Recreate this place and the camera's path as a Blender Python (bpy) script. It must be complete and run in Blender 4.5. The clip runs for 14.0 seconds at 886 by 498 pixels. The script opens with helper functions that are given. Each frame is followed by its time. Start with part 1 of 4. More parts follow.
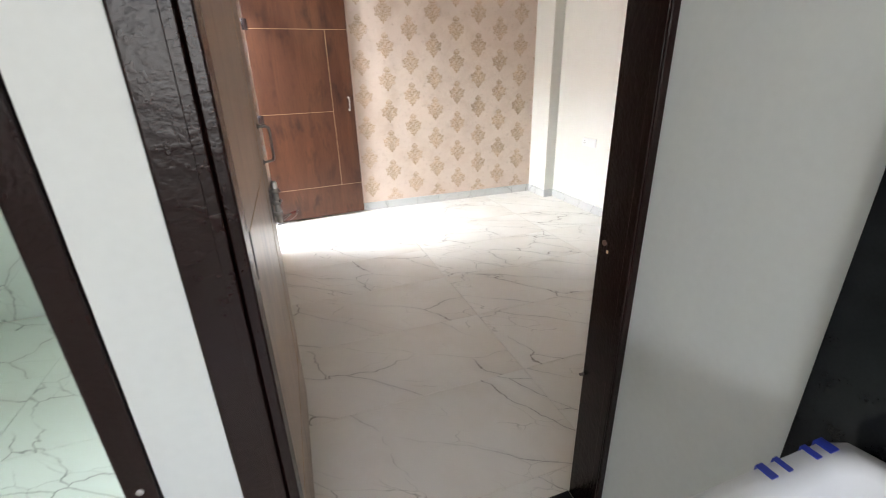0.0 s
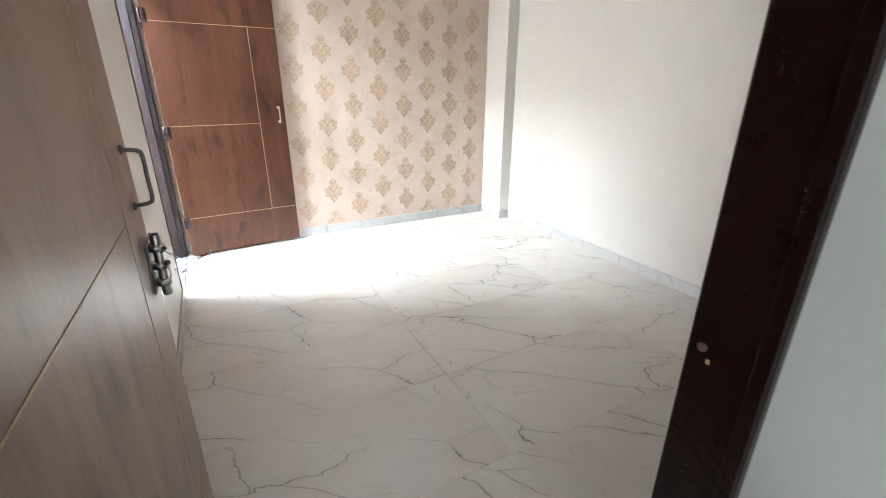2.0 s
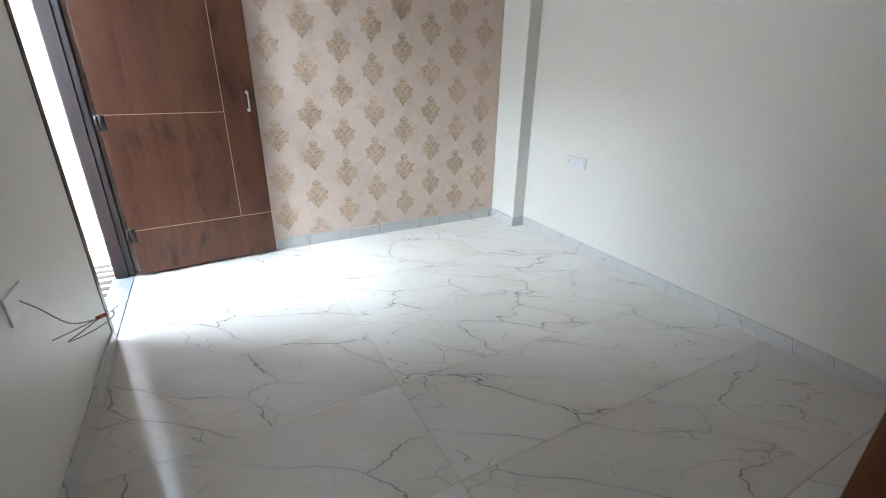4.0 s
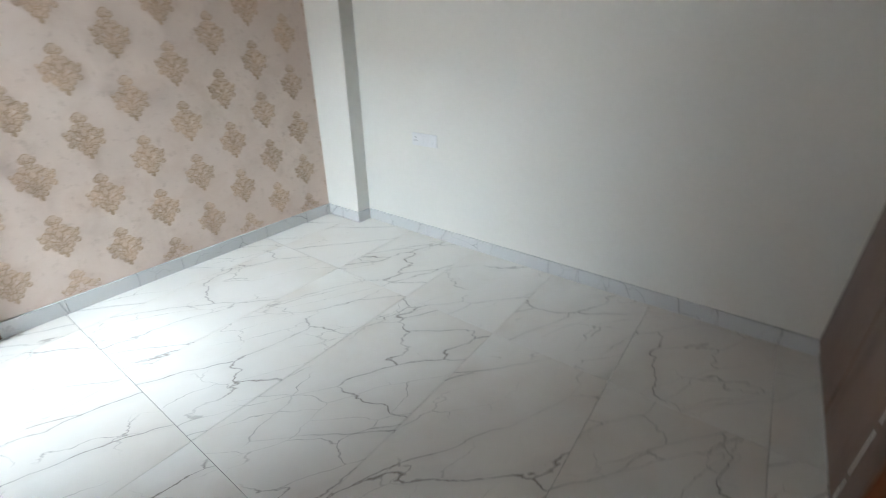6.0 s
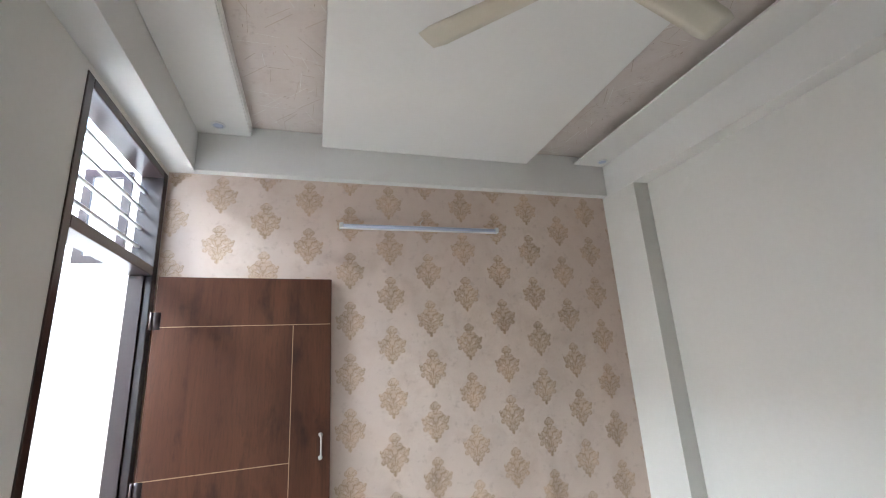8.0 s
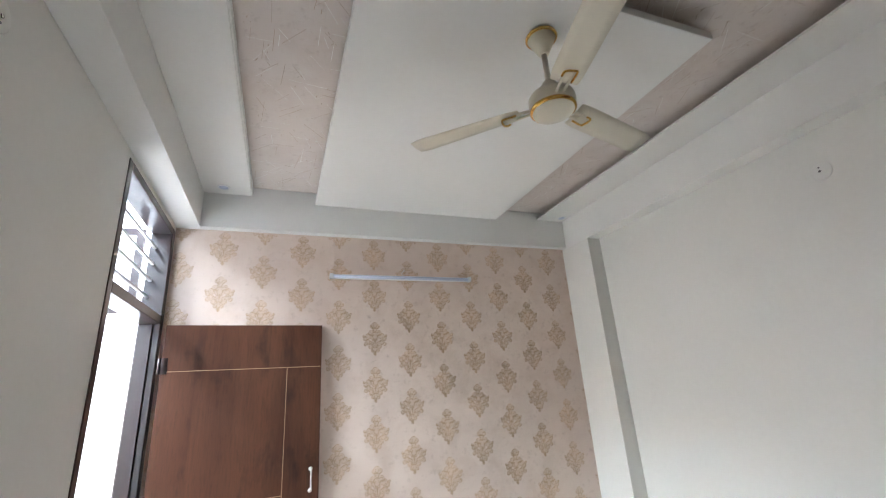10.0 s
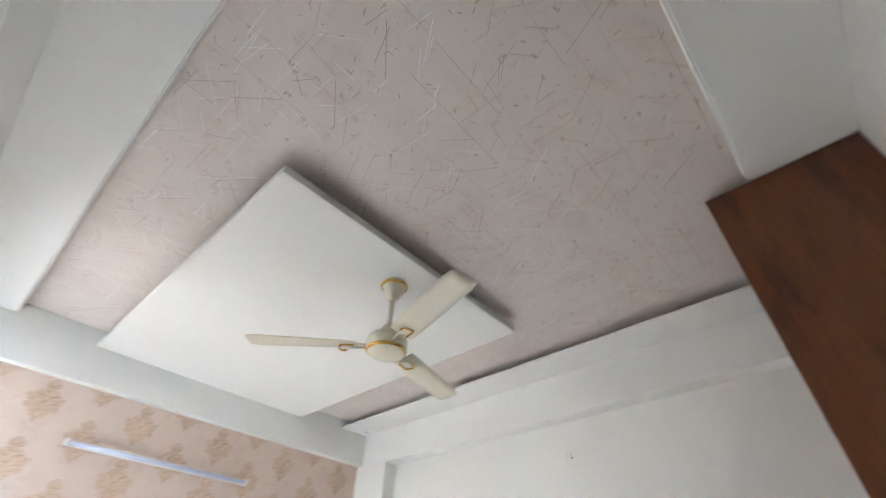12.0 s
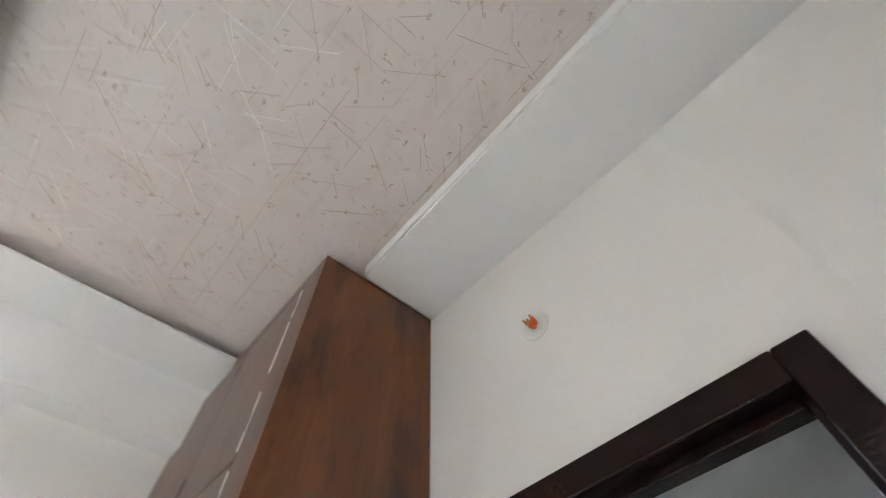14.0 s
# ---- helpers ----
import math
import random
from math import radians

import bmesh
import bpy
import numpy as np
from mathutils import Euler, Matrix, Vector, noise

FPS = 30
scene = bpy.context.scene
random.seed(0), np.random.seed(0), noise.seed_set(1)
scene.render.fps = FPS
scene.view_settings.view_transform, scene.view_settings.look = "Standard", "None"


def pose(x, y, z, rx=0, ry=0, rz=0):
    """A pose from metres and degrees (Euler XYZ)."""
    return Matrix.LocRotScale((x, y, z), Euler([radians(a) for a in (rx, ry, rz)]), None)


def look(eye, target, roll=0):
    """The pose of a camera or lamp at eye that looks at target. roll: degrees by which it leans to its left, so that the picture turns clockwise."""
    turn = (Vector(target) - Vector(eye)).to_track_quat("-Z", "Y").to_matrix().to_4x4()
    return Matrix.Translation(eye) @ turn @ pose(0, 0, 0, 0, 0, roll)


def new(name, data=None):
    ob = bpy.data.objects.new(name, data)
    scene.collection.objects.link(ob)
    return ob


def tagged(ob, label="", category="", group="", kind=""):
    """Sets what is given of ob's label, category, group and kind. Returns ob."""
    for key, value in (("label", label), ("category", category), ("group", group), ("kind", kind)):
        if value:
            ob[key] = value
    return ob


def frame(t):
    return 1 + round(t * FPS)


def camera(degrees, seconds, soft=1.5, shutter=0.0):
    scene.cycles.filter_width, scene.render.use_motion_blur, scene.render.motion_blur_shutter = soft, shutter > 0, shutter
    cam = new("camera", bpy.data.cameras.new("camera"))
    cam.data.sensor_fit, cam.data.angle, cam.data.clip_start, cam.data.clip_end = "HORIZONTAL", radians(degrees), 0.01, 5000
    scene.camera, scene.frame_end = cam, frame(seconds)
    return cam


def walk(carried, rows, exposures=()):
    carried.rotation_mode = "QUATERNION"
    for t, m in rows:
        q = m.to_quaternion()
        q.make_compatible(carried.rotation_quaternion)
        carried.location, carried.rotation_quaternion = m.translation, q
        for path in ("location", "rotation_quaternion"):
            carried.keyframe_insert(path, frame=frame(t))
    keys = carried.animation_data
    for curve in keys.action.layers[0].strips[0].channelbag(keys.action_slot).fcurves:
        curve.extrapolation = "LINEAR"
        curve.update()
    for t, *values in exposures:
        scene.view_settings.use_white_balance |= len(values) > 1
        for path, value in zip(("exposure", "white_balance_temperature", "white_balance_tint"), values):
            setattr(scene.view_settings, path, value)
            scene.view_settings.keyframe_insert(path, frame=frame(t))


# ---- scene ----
cam = camera(91.7, 14.0, soft=1.0, shutter=0.3)
PATH = [
    (0, (0.341, -1.003, 1.385), (0.951, 0.745, 0.628), -1.6),
    (0.5, (0.299, -0.864, 1.394), (1.153, 0.792, 0.666), -0.6),
    (1, (0.29, -0.783, 1.377), (1.244, 0.824, 0.664), 0.4),
    (1.5, (0.349, -0.642, 1.355), (1.296, 0.972, 0.649), 0.6),
    (2, (0.428, -0.484, 1.361), (1.304, 1.168, 0.652), 0.2),
    (2.2, (0.458, -0.421, 1.367), (1.302, 1.234, 0.627), -0.8),
    (4.3, (0.72, 0.296, 1.321), (1.602, 1.922, 0.56), 1.3),
    (4.5, (0.729, 0.378, 1.301), (1.609, 2.008, 0.545), 1.4),
    (5, (0.77, 0.585, 1.33), (1.903, 2.02, 0.52), -4.9),
    (5.5, (0.854, 0.729, 1.306), (2.36, 1.677, 0.393), -4.8),
    (6, (0.957, 0.844, 1.326), (2.397, 1.909, 0.435), -0.3),
    (6.5, (1.062, 0.936, 1.453), (2.017, 2.614, 0.93), 1.0),
    (7, (0.935, 1.036, 1.53), (1.665, 2.873, 1.831), -5.6),
    (7.2, (0.944, 1.015, 1.521), (1.598, 2.823, 2.074), -6.7),
    (9.3, (0.871, 0.725, 1.538), (1.421, 2.606, 1.938), -1.6),
    (9.5, (0.84, 0.674, 1.555), (1.406, 2.53, 2.037), -3.1),
    (10, (0.778, 0.551, 1.588), (1.465, 2.324, 2.209), -3.9),
    (10.5, (0.793, 0.403, 1.604), (1.506, 2.146, 2.277), -3.8),
    (11, (0.795, 0.292, 1.63), (1.536, 1.966, 2.436), -3.4),
    (11.5, (0.82, 0.24, 1.624), (1.685, 1.697, 2.687), -1.2),
    (12, (0.648, 0.38, 1.684), (1.736, 1.407, 3.011), 2.1),
    (12.5, (0.659, 0.444, 1.692), (1.805, 0.927, 3.258), 4.9),
    (13, (0.824, 0.482, 1.692), (1.89, 0.519, 3.384), 0.0),
    (13.5, (1.029, 0.512, 1.684), (2.097, 0.227, 3.351), 0.5),
    (14, (1.246, 0.675, 1.666), (2.039, -0.066, 3.345), -2.2),
]
EXPOSURE = [(0, 3.38, 7150, 15), (1, 3.38, 7150, 14), (2.2, 3.56, 6700, 13), (4.3, 2.68, 6250, 9), (5, 2.52, 6300, 8), (6, 2.65, 6350, 8), (7, 2.7, 6500, 12),
            (9.5, 2.95, 6500, 12), (11, 3.25, 6350, 10), (12, 3.75, 6300, 11), (12.5, 3.93, 6250, 11), (13, 3.92, 6250, 10), (14, 4.2, 6300, 10)]
walk(cam, [(t, look(eye, target, roll)) for t, eye, target, roll in PATH], EXPOSURE)

# ---- daylight: hazy bright sky over a light shaft beside the room ----
world = bpy.data.worlds.new("sky")
scene.world = world
world.use_nodes = True
wn = world.node_tree.nodes
sky = wn.new("ShaderNodeTexSky")
sky.sky_type, sky.sun_disc = "NISHITA", False
sky.sun_elevation, sky.sun_rotation = radians(62), radians(80)
sky.air_density, sky.dust_density = 1.0, 2.5
world.node_tree.links.new(sky.outputs[0], wn["Background"].inputs[0])
wn["Background"].inputs[1].default_value = 0.15
sun_data = bpy.data.lights.new("sun", "SUN")
sun_data.energy, sun_data.angle, sun_data.color = 3.0, radians(0.6), (1.0, 0.95, 0.87)
sun = new("sun", sun_data)
sun.matrix_world = look((0, 0, 10), (-1.0 * math.cos(radians(62)), 0.18 * math.cos(radians(62)), 10 - math.sin(radians(62))))


def fill_lamp(name, place, target, w, h, watts, colour):
    d = bpy.data.lights.new(name, "AREA")
    d.shape, d.size, d.size_y, d.energy, d.color = "RECTANGLE", w, h, watts, colour
    ob = new(name, d)
    ob.matrix_world = look(place, target)
    return ob


# added area lamps stand in for sky light; the first hangs beyond the shaft wall
fill_lamp("shaft_sky_fill", (-3.1, 3.2, 4.3), (0.9, 3.1, 0.0), 2.6, 2.4, 430, (0.74, 0.88, 1.0))
# added lamp that brightens the hall, set at an unseen window opening
fill_lamp("hall_fill_light", (-0.3, -3.94, 1.7), (-0.3, 0, 1.2), 1.6, 0.9, 4.3, (0.9, 0.95, 1.0))
# added to light the toilet by an opening that is never in view
fill_lamp("toilet_fill_light", (-1.58, 1.2, 2.0), (0, 0.9, 0.6), 0.5, 0.5, 1.0, (0.86, 1.0, 0.95))

# room: west, east, south and north faces, and heights
W, E_, S, N = 0.10, 3.22, -0.08, 3.60
TRAY, RECESS, PANEL, BEAM = 2.95, 3.02, 2.92, 2.705
COLX, COLY = 3.10, 3.25


# ---- materials ----
def material(name, colour, rough=0.5, metal=0.0, vary=0.06, scale=3.0, fine=60.0, bump=0.0, coat=0.0, spec=0.5):
    m = bpy.data.materials.new(name)
    m.use_nodes = True
    nt = m.node_tree
    b = nt.nodes["Principled BSDF"]
    b.inputs["Roughness"].default_value, b.inputs["Metallic"].default_value = rough, metal
    b.inputs["Coat Weight"].default_value = coat
    b.inputs["Specular IOR Level"].default_value = spec
    co = nt.nodes.new("ShaderNodeTexCoord")
    n1, n2 = nt.nodes.new("ShaderNodeTexNoise"), nt.nodes.new("ShaderNodeTexNoise")
    n1.inputs["Scale"].default_value, n2.inputs["Scale"].default_value = scale, fine
    n1.inputs["Detail"].default_value = 6
    add = nt.nodes.new("ShaderNodeMath")
    add.operation = "MULTIPLY_ADD"
    add.inputs[1].default_value = 0.65
    sub = nt.nodes.new("ShaderNodeMath")
    sub.operation, sub.inputs[1].default_value = "MULTIPLY", 0.35
    for n in (n1, n2):
        nt.links.new(co.outputs["Object"], n.inputs["Vector"])
    nt.links.new(n2.outputs[0], sub.inputs[0])
    nt.links.new(n1.outputs[0], add.inputs[0])
    nt.links.new(sub.outputs[0], add.inputs[2])
    ramp = nt.nodes.new("ShaderNodeValToRGB")
    lo, hi = ramp.color_ramp.elements
    lo.position, hi.position = 0.3, 0.7
    lo.color = (*[c * (1 - vary) for c in colour], 1)
    hi.color = (*[min(1, c * (1 + vary)) for c in colour], 1)
    nt.links.new(add.outputs[0], ramp.inputs[0])
    nt.links.new(ramp.outputs[0], b.inputs["Base Color"])
    if bump:
        bp = nt.nodes.new("ShaderNodeBump")
        bp.inputs["Strength"].default_value, bp.inputs["Distance"].default_value = bump, 0.003
        nt.links.new(add.outputs[0], bp.inputs["Height"])
        nt.links.new(bp.outputs[0], b.inputs["Normal"])
    return m


def math_node(nt, op, a, b=None, clamp=False):
    n = nt.nodes.new("ShaderNodeMath")
    n.operation, n.use_clamp = op, clamp
    for i, v in enumerate((a, b)):
        if v is None:
            continue
        if isinstance(v, (int, float)):
            n.inputs[i].default_value = v
        else:
            nt.links.new(v, n.inputs[i])
    return n.outputs[0]


def mix_node(nt, fac, a, b):
    n = nt.nodes.new("ShaderNodeMix")
    n.data_type = "RGBA"
    for i, v in ((0, fac), (6, a), (7, b)):
        if isinstance(v, tuple):
            n.inputs[i].default_value = (*v, 1)
        elif isinstance(v, (int, float)):
            n.inputs[i].default_value = v
        else:
            nt.links.new(v, n.inputs[i])
    return n.outputs[2]


def noise_node(nt, vec, scale, detail=5.0, rough=0.55, distort=0.0):
    n = nt.nodes.new("ShaderNodeTexNoise")
    n.inputs["Scale"].default_value, n.inputs["Detail"].default_value = scale, detail
    n.inputs["Roughness"].default_value, n.inputs["Distortion"].default_value = rough, distort
    nt.links.new(vec, n.inputs["Vector"])
    return n.outputs[0]


def ramp_node(nt, fac, p0, p1, v0=0.0, v1=1.0):
    n = nt.nodes.new("ShaderNodeMapRange")
    n.inputs[1].default_value, n.inputs[2].default_value = p0, p1
    n.inputs[3].default_value, n.inputs[4].default_value = v0, v1
    nt.links.new(fac, n.inputs[0])
    return n.outputs[0]


def marble(name, base, vein, rough=0.09, stain=0.4, offset=True, density=1.0):
    """Vitrified tile: pale ground, thin broken grey veins, faint brown stains."""
    m = bpy.data.materials.new(name)
    m.use_nodes = True
    nt = m.node_tree
    b = nt.nodes["Principled BSDF"]
    co = nt.nodes.new("ShaderNodeTexCoord")
    info = nt.nodes.new("ShaderNodeObjectInfo")
    vm = nt.nodes.new("ShaderNodeVectorMath")
    vm.operation = "MULTIPLY_ADD"
    comb = nt.nodes.new("ShaderNodeCombineXYZ")
    for i in range(3):
        nt.links.new(info.outputs["Random"], comb.inputs[i])
    nt.links.new(comb.outputs[0], vm.inputs[0])
    vm.inputs[1].default_value = (37.0, 53.0, 17.0) if offset else (0, 0, 0)
    nt.links.new(co.outputs["Object"], vm.inputs[2])
    mp = nt.nodes.new("ShaderNodeMapping")
    mp.vector_type = "TEXTURE"
    mp.inputs["Scale"].default_value = (1.62, 0.58, 1.0)
    mp.inputs["Rotation"].default_value = (0, 0, radians(-36))
    nt.links.new(vm.outputs[0], mp.inputs[0])
    v = mp.outputs[0]
    # jagged crack lines: cell edges on a wandering grid
    wander = nt.nodes.new("ShaderNodeTexNoise")
    wander.inputs["Scale"].default_value, wander.inputs["Detail"].default_value, wander.inputs["Roughness"].default_value = 2.0, 7, 0.5
    nt.links.new(v, wander.inputs["Vector"])
    warp = nt.nodes.new("ShaderNodeVectorMath")
    warp.operation, warp.inputs[1].default_value = "MULTIPLY_ADD", (0.40, 0.40, 0.40)
    nt.links.new(wander.outputs["Color"], warp.inputs[0])
    nt.links.new(v, warp.inputs[2])

    def cracks(scale, width):
        cell = nt.nodes.new("ShaderNodeTexVoronoi")
        cell.feature = "DISTANCE_TO_EDGE"
        cell.inputs["Scale"].default_value = scale
        nt.links.new(warp.outputs[0], cell.inputs["Vector"])
        return cell.outputs[0], ramp_node(nt, cell.outputs[0], 0.0, width, 1.0, 0.0)

    edge, line = cracks(1.95 * density, 0.0075)
    broken = ramp_node(nt, noise_node(nt, v, 2.0, 3), 0.37, 0.57)
    edge2, line2 = cracks(4.2 * density, 0.0095)
    broken2 = ramp_node(nt, noise_node(nt, v, 2.6, 2), 0.49, 0.64)
    veins = math_node(nt, "MAXIMUM", math_node(nt, "MULTIPLY", line, broken), math_node(nt, "MULTIPLY", math_node(nt, "MULTIPLY", line2, 0.7), broken2), True)
    halo = math_node(nt, "MULTIPLY", ramp_node(nt, edge, 0.0, 0.09, 0.16, 0.0), broken)
    ground = mix_node(nt, math_node(nt, "MULTIPLY", ramp_node(nt, noise_node(nt, co.outputs["Object"], 1.3, 5), 0.45, 0.75), stain), base, (0.55, 0.43, 0.31))
    c = mix_node(nt, halo, ground, (0.45, 0.43, 0.40))
    c = mix_node(nt, math_node(nt, "MULTIPLY", veins, 0.92), c, vein)
    nt.links.new(c, b.inputs["Base Color"])
    dust = noise_node(nt, co.outputs["Object"], 4.0, 6)
    nt.links.new(ramp_node(nt, dust, 0.3, 0.7, rough * 0.8, rough * 1.9), b.inputs["Roughness"])
    b.inputs["Specular IOR Level"].default_value = 0.5
    return m


def wood(name, dark, mid, light, rough=0.38, axis=2):
    """Laminate with grain along one axis and dark knots."""
    m = bpy.data.materials.new(name)
    m.use_nodes = True
    nt = m.node_tree
    b = nt.nodes["Principled BSDF"]
    co = nt.nodes.new("ShaderNodeTexCoord")
    mp = nt.nodes.new("ShaderNodeMapping")
    s = [9.0, 9.0, 9.0]
    s[axis] = 0.9
    mp.inputs["Scale"].default_value = s
    nt.links.new(co.outputs["Object"], mp.inputs[0])
    broad = noise_node(nt, mp.outputs[0], 0.9, 5, 0.6, 0.6)
    grain = noise_node(nt, mp.outputs[0], 9.0, 6, 0.7, 0.4)
    mp2 = nt.nodes.new("ShaderNodeMapping")
    k = [2.6, 2.6, 2.6]
    k[axis] = 1.0
    mp2.inputs["Scale"].default_value = k
    nt.links.new(co.outputs["Object"], mp2.inputs[0])
    patch = noise_node(nt, mp2.outputs[0], 3.0, 6, 0.6, 0.3)
    knots = ramp_node(nt, patch, 0.53, 0.71)
    pale = ramp_node(nt, patch, 0.44, 0.26)
    c = mix_node(nt, ramp_node(nt, broad, 0.3, 0.7), mid, light)
    c = mix_node(nt, math_node(nt, "MULTIPLY", pale, 0.5), c, light)
    c = mix_node(nt, math_node(nt, "MULTIPLY", ramp_node(nt, grain, 0.48, 0.72), 0.36), c, dark)
    c = mix_node(nt, math_node(nt, "MULTIPLY", knots, 0.72), c, dark)
    nt.links.new(c, b.inputs["Base Color"])
    b.inputs["Roughness"].default_value = rough
    bp = nt.nodes.new("ShaderNodeBump")
    bp.inputs["Strength"].default_value, bp.inputs["Distance"].default_value = 0.15, 0.001
    nt.links.new(grain, bp.inputs["Height"])
    nt.links.new(bp.outputs[0], b.inputs["Normal"])
    return m


def wallpaper(name, base, blotch, rough):
    m = bpy.data.materials.new(name)
    m.use_nodes = True
    nt = m.node_tree
    b = nt.nodes["Principled BSDF"]
    co = nt.nodes.new("ShaderNodeTexCoord").outputs["Object"]
    cloud = ramp_node(nt, noise_node(nt, co, 5.0, 8, 0.65, 0.4), 0.48, 0.72)
    spot = ramp_node(nt, noise_node(nt, co, 22.0, 6, 0.7), 0.56, 0.72)
    c = mix_node(nt, math_node(nt, "MULTIPLY", cloud, 0.55), base, blotch)
    c = mix_node(nt, math_node(nt, "MULTIPLY", spot, 0.5), c, tuple(x * 0.8 for x in blotch))
    nt.links.new(c, b.inputs["Base Color"])
    nt.links.new(ramp_node(nt, noise_node(nt, co, 30.0, 4), 0.3, 0.7, rough - 0.08, rough + 0.1), b.inputs["Roughness"])
    bp = nt.nodes.new("ShaderNodeBump")
    bp.inputs["Strength"].default_value, bp.inputs["Distance"].default_value = 0.25, 0.001
    nt.links.new(noise_node(nt, co, 140.0, 3), bp.inputs["Height"])
    nt.links.new(bp.outputs[0], b.inputs["Normal"])
    return m


CREAM = material("cream_wall_paint", (0.80, 0.785, 0.735), 0.42, vary=0.025, scale=1.6, fine=40, bump=0.06)
WHITE = material("white_ceiling_paint", (0.82, 0.81, 0.775), 0.5, vary=0.02, scale=2.2, fine=45, bump=0.05)
HALLPAINT = material("grey_white_hall_paint", (0.66, 0.68, 0.66), 0.55, vary=0.04, scale=2.0, fine=50, bump=0.08)
DAMASK = wallpaper("beige_wallpaper", (0.76, 0.615, 0.525), (0.67, 0.50, 0.40), 0.45)
PRINT = material("gold_brown_print", (0.715, 0.545, 0.42), 0.42, metal=0.0, vary=0.12, scale=9, fine=120)
PRINTDARK = material("brown_print_lines", (0.575, 0.395, 0.265), 0.4, metal=0.0, vary=0.2, scale=9, fine=120)
CEILPAPER = wallpaper("taupe_ceiling_paper", (0.72, 0.645, 0.595), (0.62, 0.52, 0.455), 0.40)
STICK = material("pearl_scratch_print", (0.90, 0.86, 0.81), 0.28, metal=0.1, vary=0.2, scale=6, fine=90)
STICKDARK = material("brown_scratch_print", (0.50, 0.385, 0.295), 0.4, metal=0.0, vary=0.25, scale=6, fine=90)
TILE = marble("marble_floor_tile", (0.80, 0.765, 0.71), (0.25, 0.22, 0.19))
SKIRT = marble("marble_skirting", (0.66, 0.66, 0.65), (0.22, 0.22, 0.22), 0.14, 0.1)
WETTILE = marble("pale_green_tile", (0.66, 0.73, 0.68), (0.22, 0.24, 0.23), 0.12, 0.05)
GROUT = material("grout", (0.66, 0.62, 0.55), 0.9, vary=0.15, fine=120)
DOORWOOD = wood("walnut_laminate", (0.018, 0.007, 0.005), (0.080, 0.027, 0.014), (0.140, 0.054, 0.027))
LEAFWOOD = wood("grey_brown_laminate", (0.10, 0.060, 0.040), (0.25, 0.160, 0.110), (0.35, 0.235, 0.165), 0.3)
WARDWOOD = wood("wardrobe_laminate", (0.030, 0.010, 0.006), (0.125, 0.040, 0.015), (0.23, 0.080, 0.029), 0.3)
WARDFRONT = wood("wardrobe_front_laminate", (0.05, 0.024, 0.015), (0.135, 0.075, 0.052), (0.19, 0.115, 0.082), 0.34)
GOLDLINE = material("gold_inlay", (0.46, 0.34, 0.21), 0.5, metal=0.1, vary=0.1)
FRAME = material("dark_brown_enamel", (0.012, 0.0038, 0.003), 0.27, vary=0.14, scale=30, fine=110, bump=0.8, coat=0.04, spec=0.22)
BALFRAME = material("plum_brown_enamel", (0.026, 0.012, 0.012), 0.28, vary=0.25, scale=6, fine=70, bump=0.25, coat=0.3)
STEEL = material("brushed_steel", (0.55, 0.54, 0.52), 0.3, metal=1.0, vary=0.1)
DARKSTEEL = material("dull_dark_steel", (0.16, 0.15, 0.15), 0.4, metal=0.9, vary=0.2)
FANCREAM = material("cream_fan_enamel", (0.74, 0.68, 0.55), 0.3, vary=0.03, coat=0.3)
GOLD = material("polished_gold_trim", (0.75, 0.46, 0.13), 0.18, metal=1.0, vary=0.05)
PLASTIC = material("white_plastic", (0.80, 0.80, 0.80), 0.35, vary=0.02)
PLASTICGREY = material("grey_plastic", (0.42, 0.44, 0.48), 0.4, vary=0.05)
LENS = material("frosted_downlight", (0.55, 0.60, 0.72), 0.4, vary=0.05)
BLACKFOAM = material("black_pipe_foam", (0.012, 0.012, 0.013), 0.75, vary=0.3, fine=90, bump=0.8)
WIREGREY = material("grey_wire", (0.38, 0.38, 0.39), 0.45, vary=0.05)
RED = material("red_tape", (0.50, 0.03, 0.02), 0.5, vary=0.1)
ORANGE = material("orange_wire", (0.85, 0.17, 0.03), 0.45, vary=0.1)
BRASS = material("brass_pins", (0.55, 0.35, 0.12), 0.3, metal=1.0, vary=0.15)
GRANITE = material("black_granite", (0.008, 0.009, 0.010), 0.16, vary=0.4, scale=20, fine=200, spec=0.22)
DARKSTONE = material("dull_dark_stone", (0.02, 0.02, 0.022), 0.6, vary=0.4, scale=15, fine=150, spec=0.2)
GREYSTONE = material("grey_threshold_stone", (0.36, 0.40, 0.46), 0.2, vary=0.2, scale=8, fine=90)
CERAMIC = material("white_ceramic", (0.80, 0.81, 0.84), 0.12, vary=0.015, coat=0.4)
BLUETAPE = material("blue_tape", (0.02, 0.04, 0.35), 0.4, vary=0.1)
SHAFTWHITE = material("white_shaft_plaster", (0.78, 0.80, 0.82), 0.7, vary=0.05, scale=2, fine=35, bump=0.3)
SHAFTFLOOR = material("grey_shaft_cement", (0.14, 0.14, 0.14), 0.85, vary=0.2, scale=4, fine=60, bump=0.4)
BARWHITE = material("white_bar_enamel", (0.78, 0.77, 0.77), 0.35, vary=0.06)
GRATE = material("rusty_grating", (0.13, 0.11, 0.10), 0.6, metal=0.2, vary=0.3, fine=80)
ROOF = material("roof_slab", (0.35, 0.34, 0.33), 0.9, vary=0.1)
GLASS = bpy.data.materials.new("clear_glass")
GLASS.use_nodes = True
GLASS.node_tree.nodes["Principled BSDF"].inputs["Transmission Weight"].default_value = 1.0
GLASS.node_tree.nodes["Principled BSDF"].inputs["Roughness"].default_value = 0.02
GLASS.node_tree.nodes["Principled BSDF"].inputs["IOR"].default_value = 1.45


